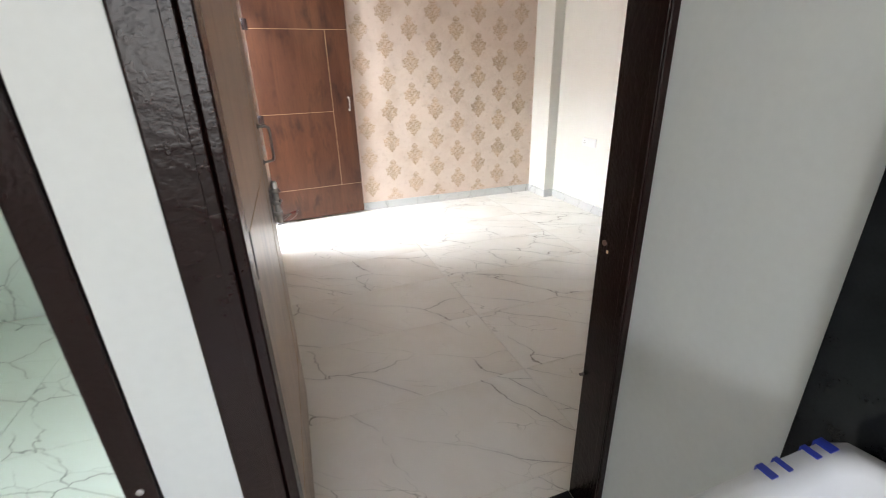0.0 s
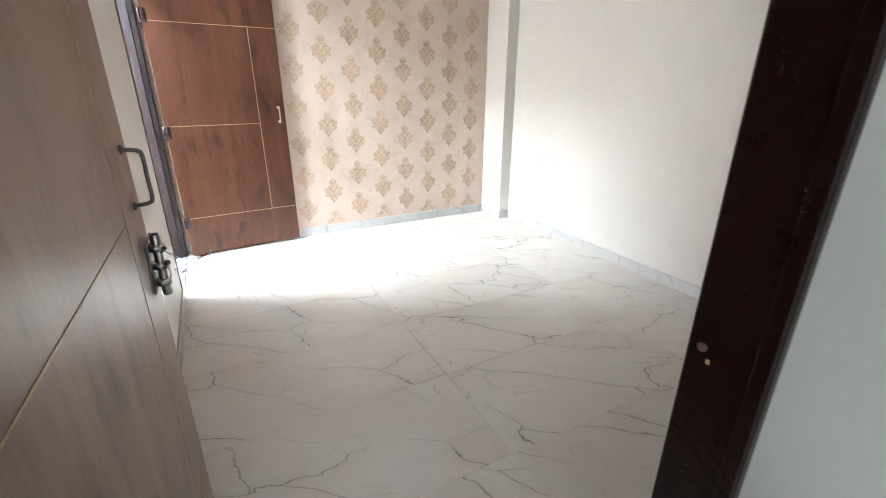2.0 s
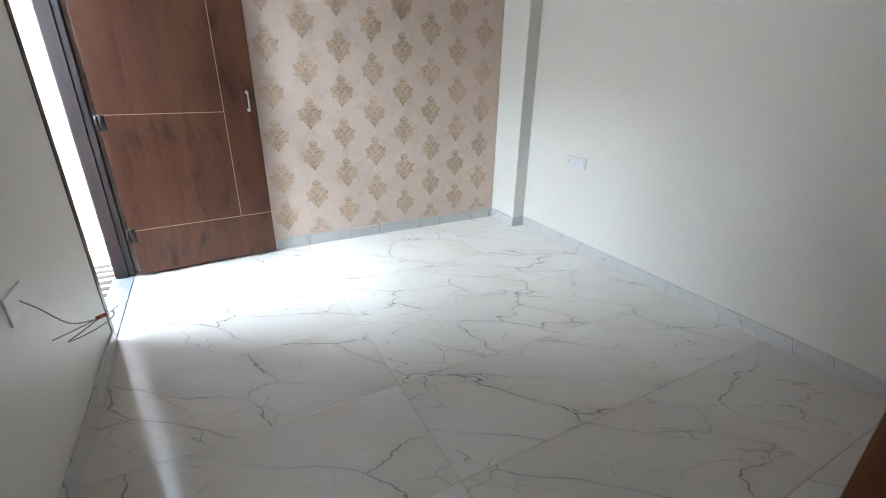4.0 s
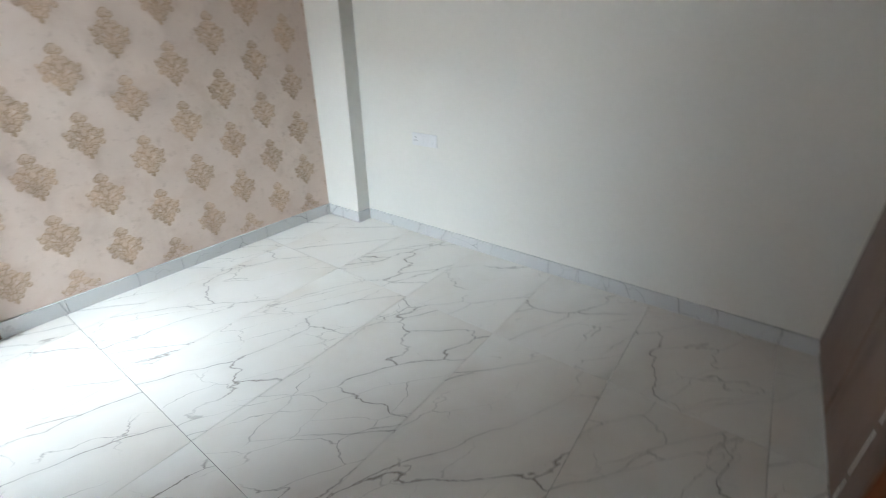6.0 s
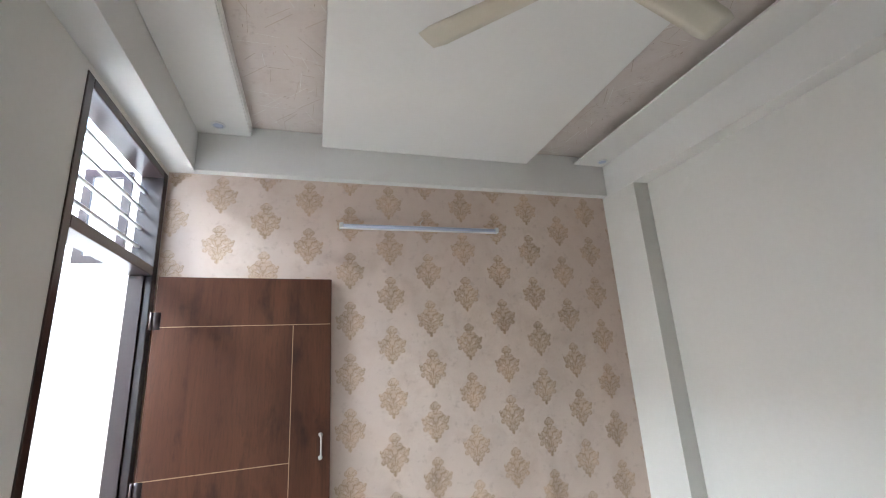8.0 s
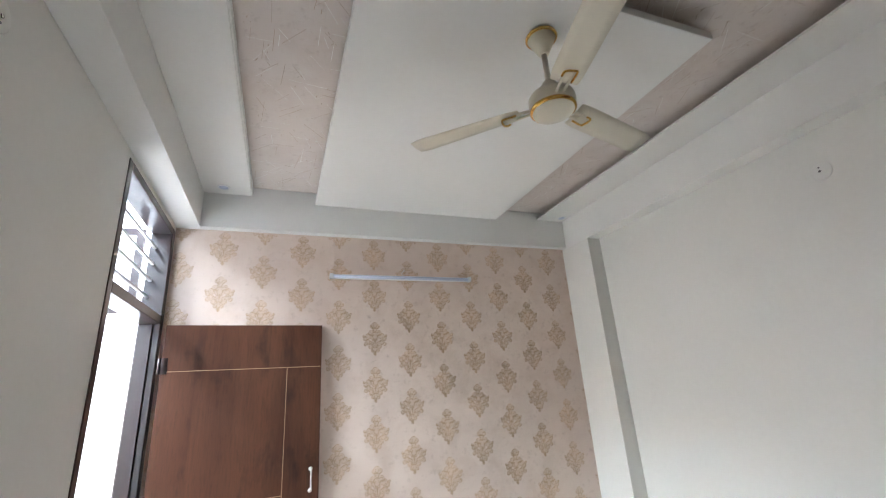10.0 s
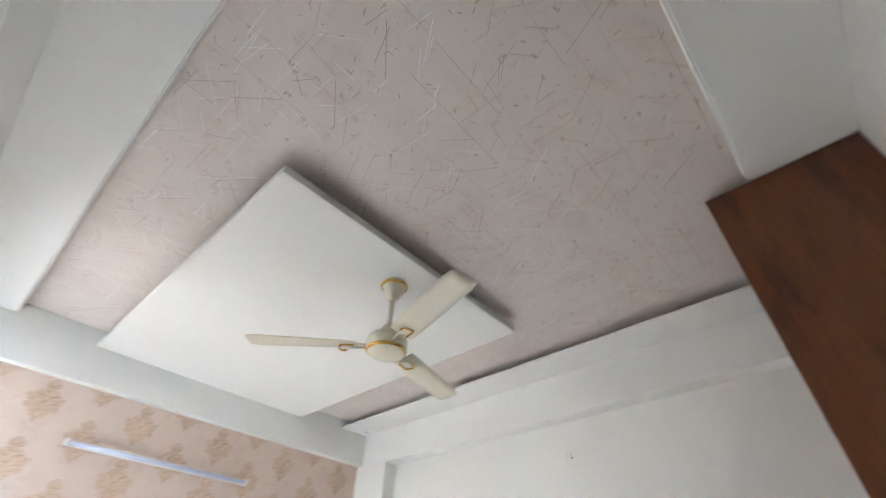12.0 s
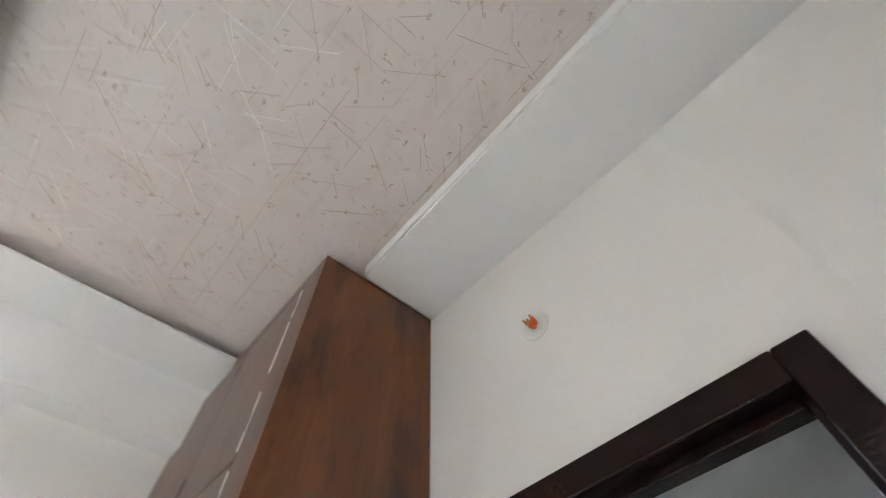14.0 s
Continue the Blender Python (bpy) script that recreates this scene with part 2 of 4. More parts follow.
# ---- mesh helpers ----
def box(bm, x0, x1, y0, y1, z0, z1, bevel=0.0, m=None):
    pts = [(x, y, z) for z in (z0, z1) for y in (y0, y1) for x in (x0, x1)]
    vs = [bm.verts.new(p) for p in pts]
    fs = [bm.faces.new([vs[i] for i in q]) for q in ((0, 2, 3, 1), (4, 5, 7, 6), (0, 1, 5, 4), (2, 6, 7, 3), (0, 4, 6, 2), (1, 3, 7, 5))]
    if bevel:
        r = bmesh.ops.bevel(bm, geom=list({e for f in fs for e in f.edges}), offset=bevel, segments=2, profile=0.5, affect="EDGES")
        vs = list({v for f in r["faces"] for v in f.verts} | {v for v in vs if v.is_valid})
    if m is not None:
        bmesh.ops.transform(bm, matrix=m, verts=[v for v in vs if v.is_valid])
    return vs


def prism(bm, outline, z0, z1):
    """An upright prism over an outline of (x, y), counter-clockwise."""
    lo, hi = [bm.verts.new((x, y, z0)) for x, y in outline], [bm.verts.new((x, y, z1)) for x, y in outline]
    n = len(outline)
    bm.faces.new(lo[::-1])
    bm.faces.new(hi)
    for i in range(n):
        bm.faces.new((lo[i], lo[(i + 1) % n], hi[(i + 1) % n], hi[i]))


def lathe(bm, profile, m=None, n=32, close=True):
    """Turns a profile of (radius, z) about z."""
    rings = []
    for r, z in profile:
        ring = [bm.verts.new((r * math.cos(2 * math.pi * i / n), r * math.sin(2 * math.pi * i / n), z)) for i in range(n)]
        rings.append(ring)
    for a, b in zip(rings, rings[1:]):
        for i in range(n):
            bm.faces.new((a[i], a[(i + 1) % n], b[(i + 1) % n], b[i]))
    if close:
        bm.faces.new(rings[0][::-1])
        bm.faces.new(rings[-1])
    if m is not None:
        bmesh.ops.transform(bm, matrix=m, verts=[v for ring in rings for v in ring])


def tube(bm, points, radius, n=8):
    """A round wire or pipe through points."""
    pts = [Vector(p) for p in points]
    rings = []
    for i, p in enumerate(pts):
        d = (pts[min(i + 1, len(pts) - 1)] - pts[max(i - 1, 0)]).normalized()
        side = d.cross(Vector((0.31, 0.17, 0.93))).normalized()
        up = d.cross(side)
        rings.append([bm.verts.new(p + radius * (math.cos(2 * math.pi * k / n) * side + math.sin(2 * math.pi * k / n) * up)) for k in range(n)])
    for a, b in zip(rings, rings[1:]):
        for i in range(n):
            bm.faces.new((a[i], a[(i + 1) % n], b[(i + 1) % n], b[i]))
    bm.faces.new(rings[0][::-1])
    bm.faces.new(rings[-1])


def smooth_path(points, steps=8):
    """A rounded path through a few points."""
    p = [Vector(q) for q in points]
    p = [2 * p[0] - p[1]] + p + [2 * p[-1] - p[-2]]
    out = []
    for i in range(1, len(p) - 2):
        for s in range(steps):
            t = s / steps
            out.append(0.5 * (2 * p[i] + (p[i + 1] - p[i - 1]) * t + (2 * p[i - 1] - 5 * p[i] + 4 * p[i + 1] - p[i + 2]) * t * t
                              + (3 * p[i] - p[i - 1] - 3 * p[i + 1] + p[i + 2]) * t ** 3))
    return out + [p[-2]]


def part(name, bm, mat, parent=None, label="", smooth=False):
    bmesh.ops.recalc_face_normals(bm, faces=bm.faces)
    me = bpy.data.meshes.new(name)
    bm.to_mesh(me)
    bm.free()
    me.materials.append(mat)
    if smooth:
        for p in me.polygons:
            p.use_smooth = len(p.vertices) == 4
    ob = new(name, me)
    ob.parent = parent
    if label:
        ob["label"] = label
    return ob


def thing(name, place, label, category, group="", m=None):
    ob = new(name)
    ob.empty_display_size = 0.1
    ob.matrix_world = m if m is not None else pose(*place)
    return tagged(ob, label, category, group)


def setting(name, bm, mat, label="", parent=None):
    ob = part(name, bm, mat, parent)
    return tagged(ob, label, "", "", "structure") if parent is None else ob


def boxes(*rows, bevel=0.0):
    bm = bmesh.new()
    for r in rows:
        box(bm, *r, bevel=bevel)
    return bm


# ---- room shell ----
setting("floor", boxes((-2.6, 3.34, -4.1, 4.4, -0.14, -0.012)), GROUT, "cement bed under pale marble floor tiles")
wall_north = setting("wall_north", boxes((0.0, 3.34, N, 3.72, 0, 3.05)), DAMASK, "wall papered in beige damask pattern")
FACE, DOOR_L, DOOR_R, BATH_L, BATH_R = -0.108, 0.142, 1.119, 1.217, 2.09
wall_west = setting("wall_west", boxes((0.0, W, FACE, 2.62, 0, 3.05), (0.0, W, 2.62, 3.60, 2.68, 3.05), (0.0, W, 3.585, 3.60, 0, 2.68)), CREAM, "cream painted wall with an open balcony door")
setting("wall_east", boxes((E_, 3.34, -0.12, N, 0, 3.05)), CREAM, "plain cream painted wall with a switch plate")
HALL = -0.245   # hall face of the entrance wall
bm = boxes((-0.0, DOOR_L, -0.12, FACE, 0, 3.05), (DOOR_L, 1.12, -0.12, FACE, 2.14, 3.05), (BATH_R, E_, -0.16, S, 0, 3.05))
def plaster(x):
    """Room face of the bathroom wall, which leans forward a little towards the wardrobe."""
    return FACE + (S - FACE) * (x - 1.12) / (BATH_R - 1.12)


prism(bm, [(1.1203, -0.12), (BATH_L - 0.0002, -0.12), (BATH_L - 0.0002, plaster(BATH_L)), (1.1203, FACE)], 0, 3.05)
prism(bm, [(BATH_L, -0.16), (BATH_R, -0.16), (BATH_R, S), (BATH_L, plaster(BATH_L))], 2.158, 3.05)
wall_south = setting("wall_south", bm, CREAM, "cream painted wall with two door openings")
setting("wall_column", boxes((COLX, E_, COLY, N, 0, BEAM - 0.012)), CREAM, "cream painted corner column")
setting("ceiling", boxes((W, E_, FACE, N, RECESS, 3.05)), CEILPAPER, "recessed ceiling covered in taupe scratch-pattern paper")
setting("ceiling_border_west", boxes((W + 0.145, 0.54, FACE + 0.001, N - 0.06, TRAY, RECESS - 0.004), bevel=0.003), WHITE, "white false ceiling border beside the window wall")
setting("ceiling_border_east", boxes((2.84, COLX, S, N - 0.06, TRAY, TRAY + 0.012), (2.93, COLX, S, N - 0.06, TRAY + 0.0122, RECESS - 0.004)), WHITE, "white false ceiling border beside the plain wall")
setting("ceiling_border_south", boxes((0.542, 2.133, FACE + 0.001, 0.243, TRAY, RECESS - 0.004), bevel=0.003), WHITE, "white false ceiling border above the doors")
setting("ceiling_lip", boxes((0.541, 0.546, 0.253, N - 0.062, TRAY + 0.006, RECESS - 0.003),
                             (0.55, 2.13, 0.2435, 0.252, TRAY + 0.008, RECESS - 0.003)), WHITE, "thin white lip along the ceiling borders")
setting("beam_west", boxes((W, W + 0.145, FACE + 0.001, N, BEAM, RECESS - 0.004), bevel=0.003), WHITE, "white plastered beam above the balcony door")
setting("beam_east", boxes((COLX, E_, S, N, BEAM - 0.01, RECESS - 0.004), bevel=0.003), WHITE, "white plastered beam along the plain wall")
setting("beam_north", boxes((W + 0.146, COLX - 0.001, N - 0.06, N, BEAM, RECESS - 0.004), bevel=0.003), WHITE, "white plastered beam above the papered wall")
setting("roof", boxes((-0.0, 3.34, -4.1, 3.72, 3.06, 3.2)), ROOF, "flat concrete roof slab")

# hanging white ceiling panel that carries the fan
panel = setting("ceiling_panel", boxes((0.966, 2.43, 1.495, N - 0.061, PANEL, PANEL + 0.038), bevel=0.003), WHITE, "white gypsum ceiling panel under the papered recess")
setting("ceiling_panel_battens", boxes((1.2, 1.25, 1.62, 3.4, PANEL + 0.039, RECESS - 0.002), (2.15, 2.2, 1.62, 3.4, PANEL + 0.039, RECESS - 0.002)), CEILPAPER, "hidden battens holding the ceiling panel")

# hall, toilet and bathroom beyond the doors
setting("wall_hall_north", boxes((0.008, DOOR_L - 0.001, HALL, -0.121, 0, 2.9), (-2.5, -0.92, HALL, -0.0, 0, 2.9), (-0.92, 0.008, HALL, -0.121, 2.12, 2.9), (DOOR_L - 0.001, 1.119, HALL, -0.121, 2.195, 2.9)),
        HALLPAINT, "pale painted wall of the small hall")
setting("wall_hall_east", boxes((1.12, 1.20, -4.0, -0.1215, 0, 2.9)), HALLPAINT, "pale painted partition wall of the hall")
# unseen walls and ceiling close off the hall; its window opening is added
setting("wall_hall_west", boxes((-2.5, -2.4, -4.0, -0.12, 0, 2.9)), HALLPAINT, "pale painted side wall of the hall")
setting("wall_hall_south", boxes((-2.5, -1.1, -4.1, -4.0, 0, 2.9), (0.5, 1.2, -4.1, -4.0, 0, 2.9), (-1.1, 0.5, -4.1, -4.0, 0, 0.85), (-1.1, 0.5, -4.1, -4.0, 2.15, 2.9)), HALLPAINT, "unseen end wall of the hall with an added window opening")
setting("ceiling_hall", boxes((-2.5, 1.2, -4.1, -0.121, 2.9, 3.05)), WHITE, "white hall ceiling")
# high opening in the west side is unseen, added for the toilet's fill lamp
setting("wall_toilet", boxes((-1.7, -1.6, -0.0, 2.25, 0, 1.75), (-1.7, -1.6, -0.0, 0.95, 1.75, 2.9), (-1.7, -1.6, 1.45, 2.25, 1.75, 2.9), (-1.7, -1.6, 0.95, 1.45, 2.25, 2.9),
                             (-1.6, -0.002, 2.15, 2.25, 0, 2.9)), WETTILE, "tiled toilet wall")
setting("ceiling_toilet", boxes((-1.7, -0.002, 0.0, 2.25, 2.9, 3.05)), WHITE, "white toilet ceiling")
setting("wall_bath", boxes((1.201, 2.22, -1.4, -1.3, 0, 3.0), (2.61, 3.2, -1.4, -1.3, 0, 3.0), (2.22, 2.61, -1.4, -1.3, 0, 2.2), (2.22, 2.61, -1.4, -1.3, 2.73, 3.0), (3.1, 3.2, -1.3, -0.161, 0, 3.0)),
        HALLPAINT, "pale bathroom walls with a high ventilator")
setting("ceiling_bath", boxes((1.201, 3.2, -1.4, -0.161, 2.9, 3.05)), WHITE, "white bathroom ceiling")

# light shaft outside the balcony door
# tops at 3.3 m are set to keep low sky light off the plain wall
setting("wall_shaft_west", boxes((-1.7, -1.6, 2.25, 4.4, -0.4, 3.3)), SHAFTWHITE, "sunlit white plastered wall of the light shaft")
setting("wall_shaft_north", boxes((-1.6, 0.0, 4.3, 4.4, -0.4, 3.3)), SHAFTWHITE, "white plastered end wall of the light shaft")
setting("wall_shaft_south", boxes((-1.6, -0.001, 2.251, 2.262, -0.4, 2.9)), SHAFTWHITE, "white plastered return of the light shaft")
setting("ground", boxes((-60, 60, -60, 60, -0.5, -0.4)), SHAFTFLOOR, "grey cement ground outside")


# ---- balcony door: frame, transom with bars, open leaf ----
def bar_x(bm, x, y0, y1, z, w, h):
    box(bm, x - w / 2, x + w / 2, y0, y1, z - h / 2, z + h / 2, bevel=0.002)


door_1 = tagged(new("door_1"), "open walnut laminate balcony door with barred transom", "door", "", "structure")
part("frame", boxes((-0.01, W + 0.004, 2.622, 2.672, 0.0, 2.675), bevel=0.004), BALFRAME, door_1)
part("frame", boxes((-0.01, W + 0.004, 3.522, 3.583, 0.0, 2.675), bevel=0.004), BALFRAME, door_1)
part("frame", boxes((-0.01, W + 0.004, 2.673, 3.521, 2.632, 2.675), bevel=0.004), BALFRAME, door_1)
part("transom_rail", boxes((-0.01, W + 0.004, 2.673, 3.521, 2.065, 2.115), bevel=0.004), BALFRAME, door_1)
part("stop", boxes((0.0, 0.07, 3.502, 3.521, 0.0, 2.064), bevel=0.003), BALFRAME, door_1)
for k in range(4):
    bm = bmesh.new()
    bar_x(bm, 0.02, 2.673, 3.521, 2.225 + 0.104 * k, 0.016, 0.014)
    part("bar", bm, BARWHITE, door_1, "white painted steel bar")
shutter = part("shutter", boxes((-0.25, -0.03, 3.47, 3.495, 2.12, 2.16), (-0.25, -0.03, 3.47, 3.495, 2.60, 2.64), (-0.07, -0.03, 3.47, 3.495, 2.16, 2.60), (-0.25, -0.21, 3.47, 3.495, 2.16, 2.60)), BALFRAME, door_1, "brown ventilator shutter open outwards")
part("pane", boxes((-0.21, -0.07, 3.480, 3.484, 2.16, 2.60)), GLASS, shutter)

# the open leaf, hinged on the far jamb
LEAF_A, LEAF_B, LEAF_H = Vector((0.145, 3.480, 0.018)), Vector((1.035, 3.556, 0.018)), 2.034
leaf_len = (LEAF_B - LEAF_A).length
leaf_m = pose(*LEAF_A, 0, 0, math.degrees(math.atan2(LEAF_B.y - LEAF_A.y, LEAF_B.x - LEAF_A.x)))


def plank(bm, x0, x1, z0, z1, t=0.035):
    box(bm, x0, x1, 0.0, t, z0, z1, bevel=0.0025)


def bow_handle(parent, x, z0, z1, y, reach, mat, r=0.006):
    bm = bmesh.new()
    tube(bm, smooth_path([(x, y, z0), (x, y - reach * 0.8, z0 + 0.004), (x, y - reach, z0 + 0.016), (x, y - reach, (z0 + z1) / 2), (x, y - reach, z1 - 0.016), (x, y - reach * 0.8, z1 - 0.004), (x, y, z1)], 6), r, 10)
    for z in (z0, z1):
        lathe(bm, [(r * 2.2, 0), (r * 2.2, 0.003), (r * 1.3, 0.006)], pose(x, y, z, 90, 0, 0), 16)
    return part("handle", bm, mat, parent, "metal bow pull handle", True)


leaf = thing("door_leaf", None, "walnut laminate door leaf with gold inlay lines, standing open", "door", m=leaf_m)
GV, G1, G2, G3 = 0.682, 0.312, 1.045, 1.768   # inlay: upright line, three level lines
bm = bmesh.new()
plank(bm, 0, leaf_len, 0, LEAF_H)
part("panel", bm, DOORWOOD, leaf)
for r in ((0.0, leaf_len, G1), (0.0, GV, G2), (0.0, leaf_len, G3)):
    part("inlay_line", boxes((r[0] + 0.001, r[1] - 0.001, -0.0012, 0.003, r[2] - 0.0022, r[2] + 0.0022)), GOLDLINE, leaf, "thin gold inlay line")
part("inlay_line", boxes((GV - 0.0022, GV + 0.0022, -0.0012, 0.003, G1 + 0.004, G3 - 0.004)), GOLDLINE, leaf, "thin gold inlay line")
bow_handle(leaf, 0.842, 1.052, 1.168, 0.0, 0.032, STEEL, 0.0055)
for z in (0.28, 1.0, 1.8):
    bm = bmesh.new()
    lathe(bm, [(0.008, -0.045), (0.008, 0.045)], pose(-0.012, -0.004, z), 12)
    box(bm, -0.012, 0.03, -0.003, 0.0, z - 0.045, z + 0.045)
    part("hinge", bm, BALFRAME, leaf, "dark painted butt hinge", True)

tagged(setting("threshold", boxes((-0.01, W - 0.002, 2.673, 3.521, -0.012, 0.004), bevel=0.002), GREYSTONE), "grey stone threshold under the balcony door")
grating = thing("floor_grating", (0, 0, 0), "weathered metal floor grating outside the balcony door", "grating")
for k in range(12):
    part("slat", boxes((-0.75, -0.03, 2.65 + 0.105 * k, 2.70 + 0.105 * k, -0.03, -0.008), bevel=0.002), GRATE, grating)
for x in (-0.74, -0.09):
    part("rail", boxes((x, x + 0.05, 2.6, 3.95, -0.42, -0.031)), GRATE, grating)

# ---- entrance door ----
door_2 = tagged(new("door_2"), "dark brown enamelled entrance door frame with open leaf", "door", "", "structure")
part("jamb", boxes((DOOR_L, 0.225, HALL - 0.006, -0.118, 0, 2.19), bevel=0.005), FRAME, door_2)
part("stop", boxes((0.2255, 0.249, HALL + 0.004, -0.166, 0, 2.10), bevel=0.004), FRAME, door_2)
part("moulding", boxes((0.205, 0.2245, HALL - 0.011, HALL - 0.0065, 0, 2.12), bevel=0.002), FRAME, door_2)
part("jamb", boxes((1.094, DOOR_R, HALL - 0.006, -0.121, 0, 2.19), bevel=0.005), FRAME, door_2)
part("moulding", boxes((1.0885, 1.0945, HALL - 0.004, HALL + 0.02, 0, 2.12), bevel=0.002), FRAME, door_2)
part("head", boxes((0.226, 1.094, HALL - 0.006, -0.121, 2.125, 2.19), bevel=0.005), FRAME, door_2)
bm = bmesh.new()
lathe(bm, [(0.008, 0), (0.008, 0.002), (0.004, 0.0025)], pose(1.0938, -0.147, 0.958, 0, -90, 0), 16)
part("strike_hole", bm, material("raw_wood_hole", (0.10, 0.055, 0.045), 0.8, vary=0.4, fine=200), door_2, "raw wood around a bolt hole", True)
bm = bmesh.new()
box(bm, 1.0926, 1.0939, -0.164, -0.158, 0.933, 0.941)
part("chip", bm, GOLDLINE, door_2, "chipped paint showing raw wood")
bm = bmesh.new()
box(bm, 1.080, 1.0948, -0.13, -0.122, 0.52, 0.515)
part("catch", bm, DARKSTEEL, door_2, "small dark metal catch")

eleaf_m = pose(0.242, -0.135, 0.012, 0, 0, 89.3)
EW, EH, BZ = 0.885, 2.105, 0.935
eleaf = thing("door_leaf", None, "grey brown laminate entrance door leaf standing open", "door", m=eleaf_m)
bm = bmesh.new()
plank(bm, 0, EW, 0, EH)
part("panel", bm, LEAFWOOD, eleaf)
for r in ((0.0, 0.678, 1.083), (0.0, EW, 0.31), (0.0, EW, 1.79)):
    part("inlay_line", boxes((r[0] + 0.001, r[1] - 0.001, -0.0012, 0.003, r[2] - 0.0018, r[2] + 0.0018)), GOLDLINE, eleaf, "thin gold inlay line")
part("inlay_line", boxes((0.6785, 0.6815, -0.0012, 0.003, 0.314, 1.786)), GOLDLINE, eleaf)
bow_handle(eleaf, EW - 0.07, 1.092, 1.218, 0.0, 0.038, DARKSTEEL, 0.0045)
latch = part("bolt_plate", boxes((EW - 0.085, EW - 0.004, -0.003, -0.0005, BZ - 0.06, BZ + 0.06), bevel=0.001), DARKSTEEL, eleaf, "dark steel sliding bolt plate")
bm = bmesh.new()
lathe(bm, [(0.009, -0.08), (0.011, -0.075), (0.011, 0.075), (0.009, 0.08)], pose(EW - 0.045, -0.02, BZ, 0, 0, 0), 14)
for z in (BZ - 0.045, BZ, BZ + 0.045):
    lathe(bm, [(0.017, -0.008), (0.017, 0.008)], pose(EW - 0.045, -0.018, z), 14)
part("bolt", bm, STEEL, latch, "round steel bolt with collars", True)
bm = bmesh.new()
tube(bm, [(EW - 0.045, -0.02, BZ + 0.03), (EW - 0.055, -0.036, BZ + 0.045)], 0.006, 10)
tube(bm, [(EW - 0.045, -0.02, BZ), (EW - 0.058, -0.038, BZ + 0.008)], 0.006, 10)
part("knob", bm, DARKSTEEL, latch, "dark bolt knobs", True)
bm = bmesh.new()
box(bm, EW - 0.012, EW + 0.045, -0.026, -0.02, BZ - 0.065, BZ - 0.033, bevel=0.002)
part("hasp", bm, DARKSTEEL, latch, "dark hasp tongue")
for z in (0.25, 1.05, 1.85):
    bm = bmesh.new()
    lathe(bm, [(0.008, -0.05), (0.008, 0.05)], pose(-0.01, 0.0, z), 12)
    box(bm, -0.01, 0.004, -0.002, 0.03, z - 0.05, z + 0.05)
    part("hinge", bm, DARKSTEEL, eleaf, "dark steel butt hinge", True)
tagged(setting("threshold_entrance", boxes((0.25, 1.094, HALL, -0.118, -0.012, 0.003)), DARKSTONE), "dark granite threshold strip at the entrance")

# ---- bathroom door frame and its ventilator ----
door_3 = tagged(new("door_3"), "dark brown enamelled bathroom door frame", "door", "", "structure")
part("jamb", boxes((1.218, 1.280, -0.16, S + 0.006, 0, 2.157), bevel=0.004), FRAME, door_3)
part("jamb", boxes((2.027, 2.089, -0.16, S + 0.006, 0, 2.157), bevel=0.004), FRAME, door_3)
part("head", boxes((1.2805, 2.0265, -0.16, S + 0.006, 2.094, 2.157), bevel=0.004), FRAME, door_3)
part("stop", boxes((1.295, 2.026, -0.158, S - 0.035, 2.072, 2.0935), bevel=0.003), FRAME, door_3)
part("stop", boxes((1.2805, 1.2945, -0.158, S - 0.035, 0, 2.0935), bevel=0.003), FRAME, door_3)
window_1 = tagged(new("window_1"), "small bathroom ventilator with white frame", "window", "", "structure")
for r in ((2.22, 2.248, 2.2, 2.73), (2.582, 2.61, 2.2, 2.73), (2.2485, 2.5815, 2.2, 2.228), (2.2485, 2.5815, 2.702, 2.73), (2.407, 2.423, 2.2285, 2.7015), (2.2485, 2.4065, 2.54, 2.552), (2.4235, 2.5815, 2.54, 2.552)):
    part("window_frame", boxes((r[0], r[1], -1.36, -1.33, r[2], r[3]), bevel=0.003), PLASTICGREY, window_1)

# ---- wardrobe in the corner ----
WX0, WX1, WY, WZ0, WZ1 = 2.138, 3.217, 0.384, 0.084, TRAY + 0.001
ward = thing("wardrobe", (0, 0, 0), "tall built-in wardrobe with dark wood laminate side", "wardrobe")
part("side_panel", boxes((WX0, WX0 + 0.02, S + 0.003, WY + 0.02, WZ0, WZ1), bevel=0.001), WARDWOOD, ward, "dark red-brown wood laminate side")
part("body", boxes((WX0 + 0.021, 3.095, S + 0.003, WY - 0.001, WZ0, TRAY - 0.003), (3.096, WX1, S + 0.003, WY - 0.001, WZ0, BEAM - 0.014)), WARDFRONT, ward)
part("stile", boxes((WX0 + 0.0205, WX0 + 0.135, WY, WY + 0.02, WZ0, WZ1)), WARDFRONT, ward)
part("top_rail", boxes((WX0 + 0.136, 2.83, WY, WY + 0.02, 2.905, WZ1)), WARDFRONT, ward)
doorx = (WX0 + 0.139, 2.688, 3.094)
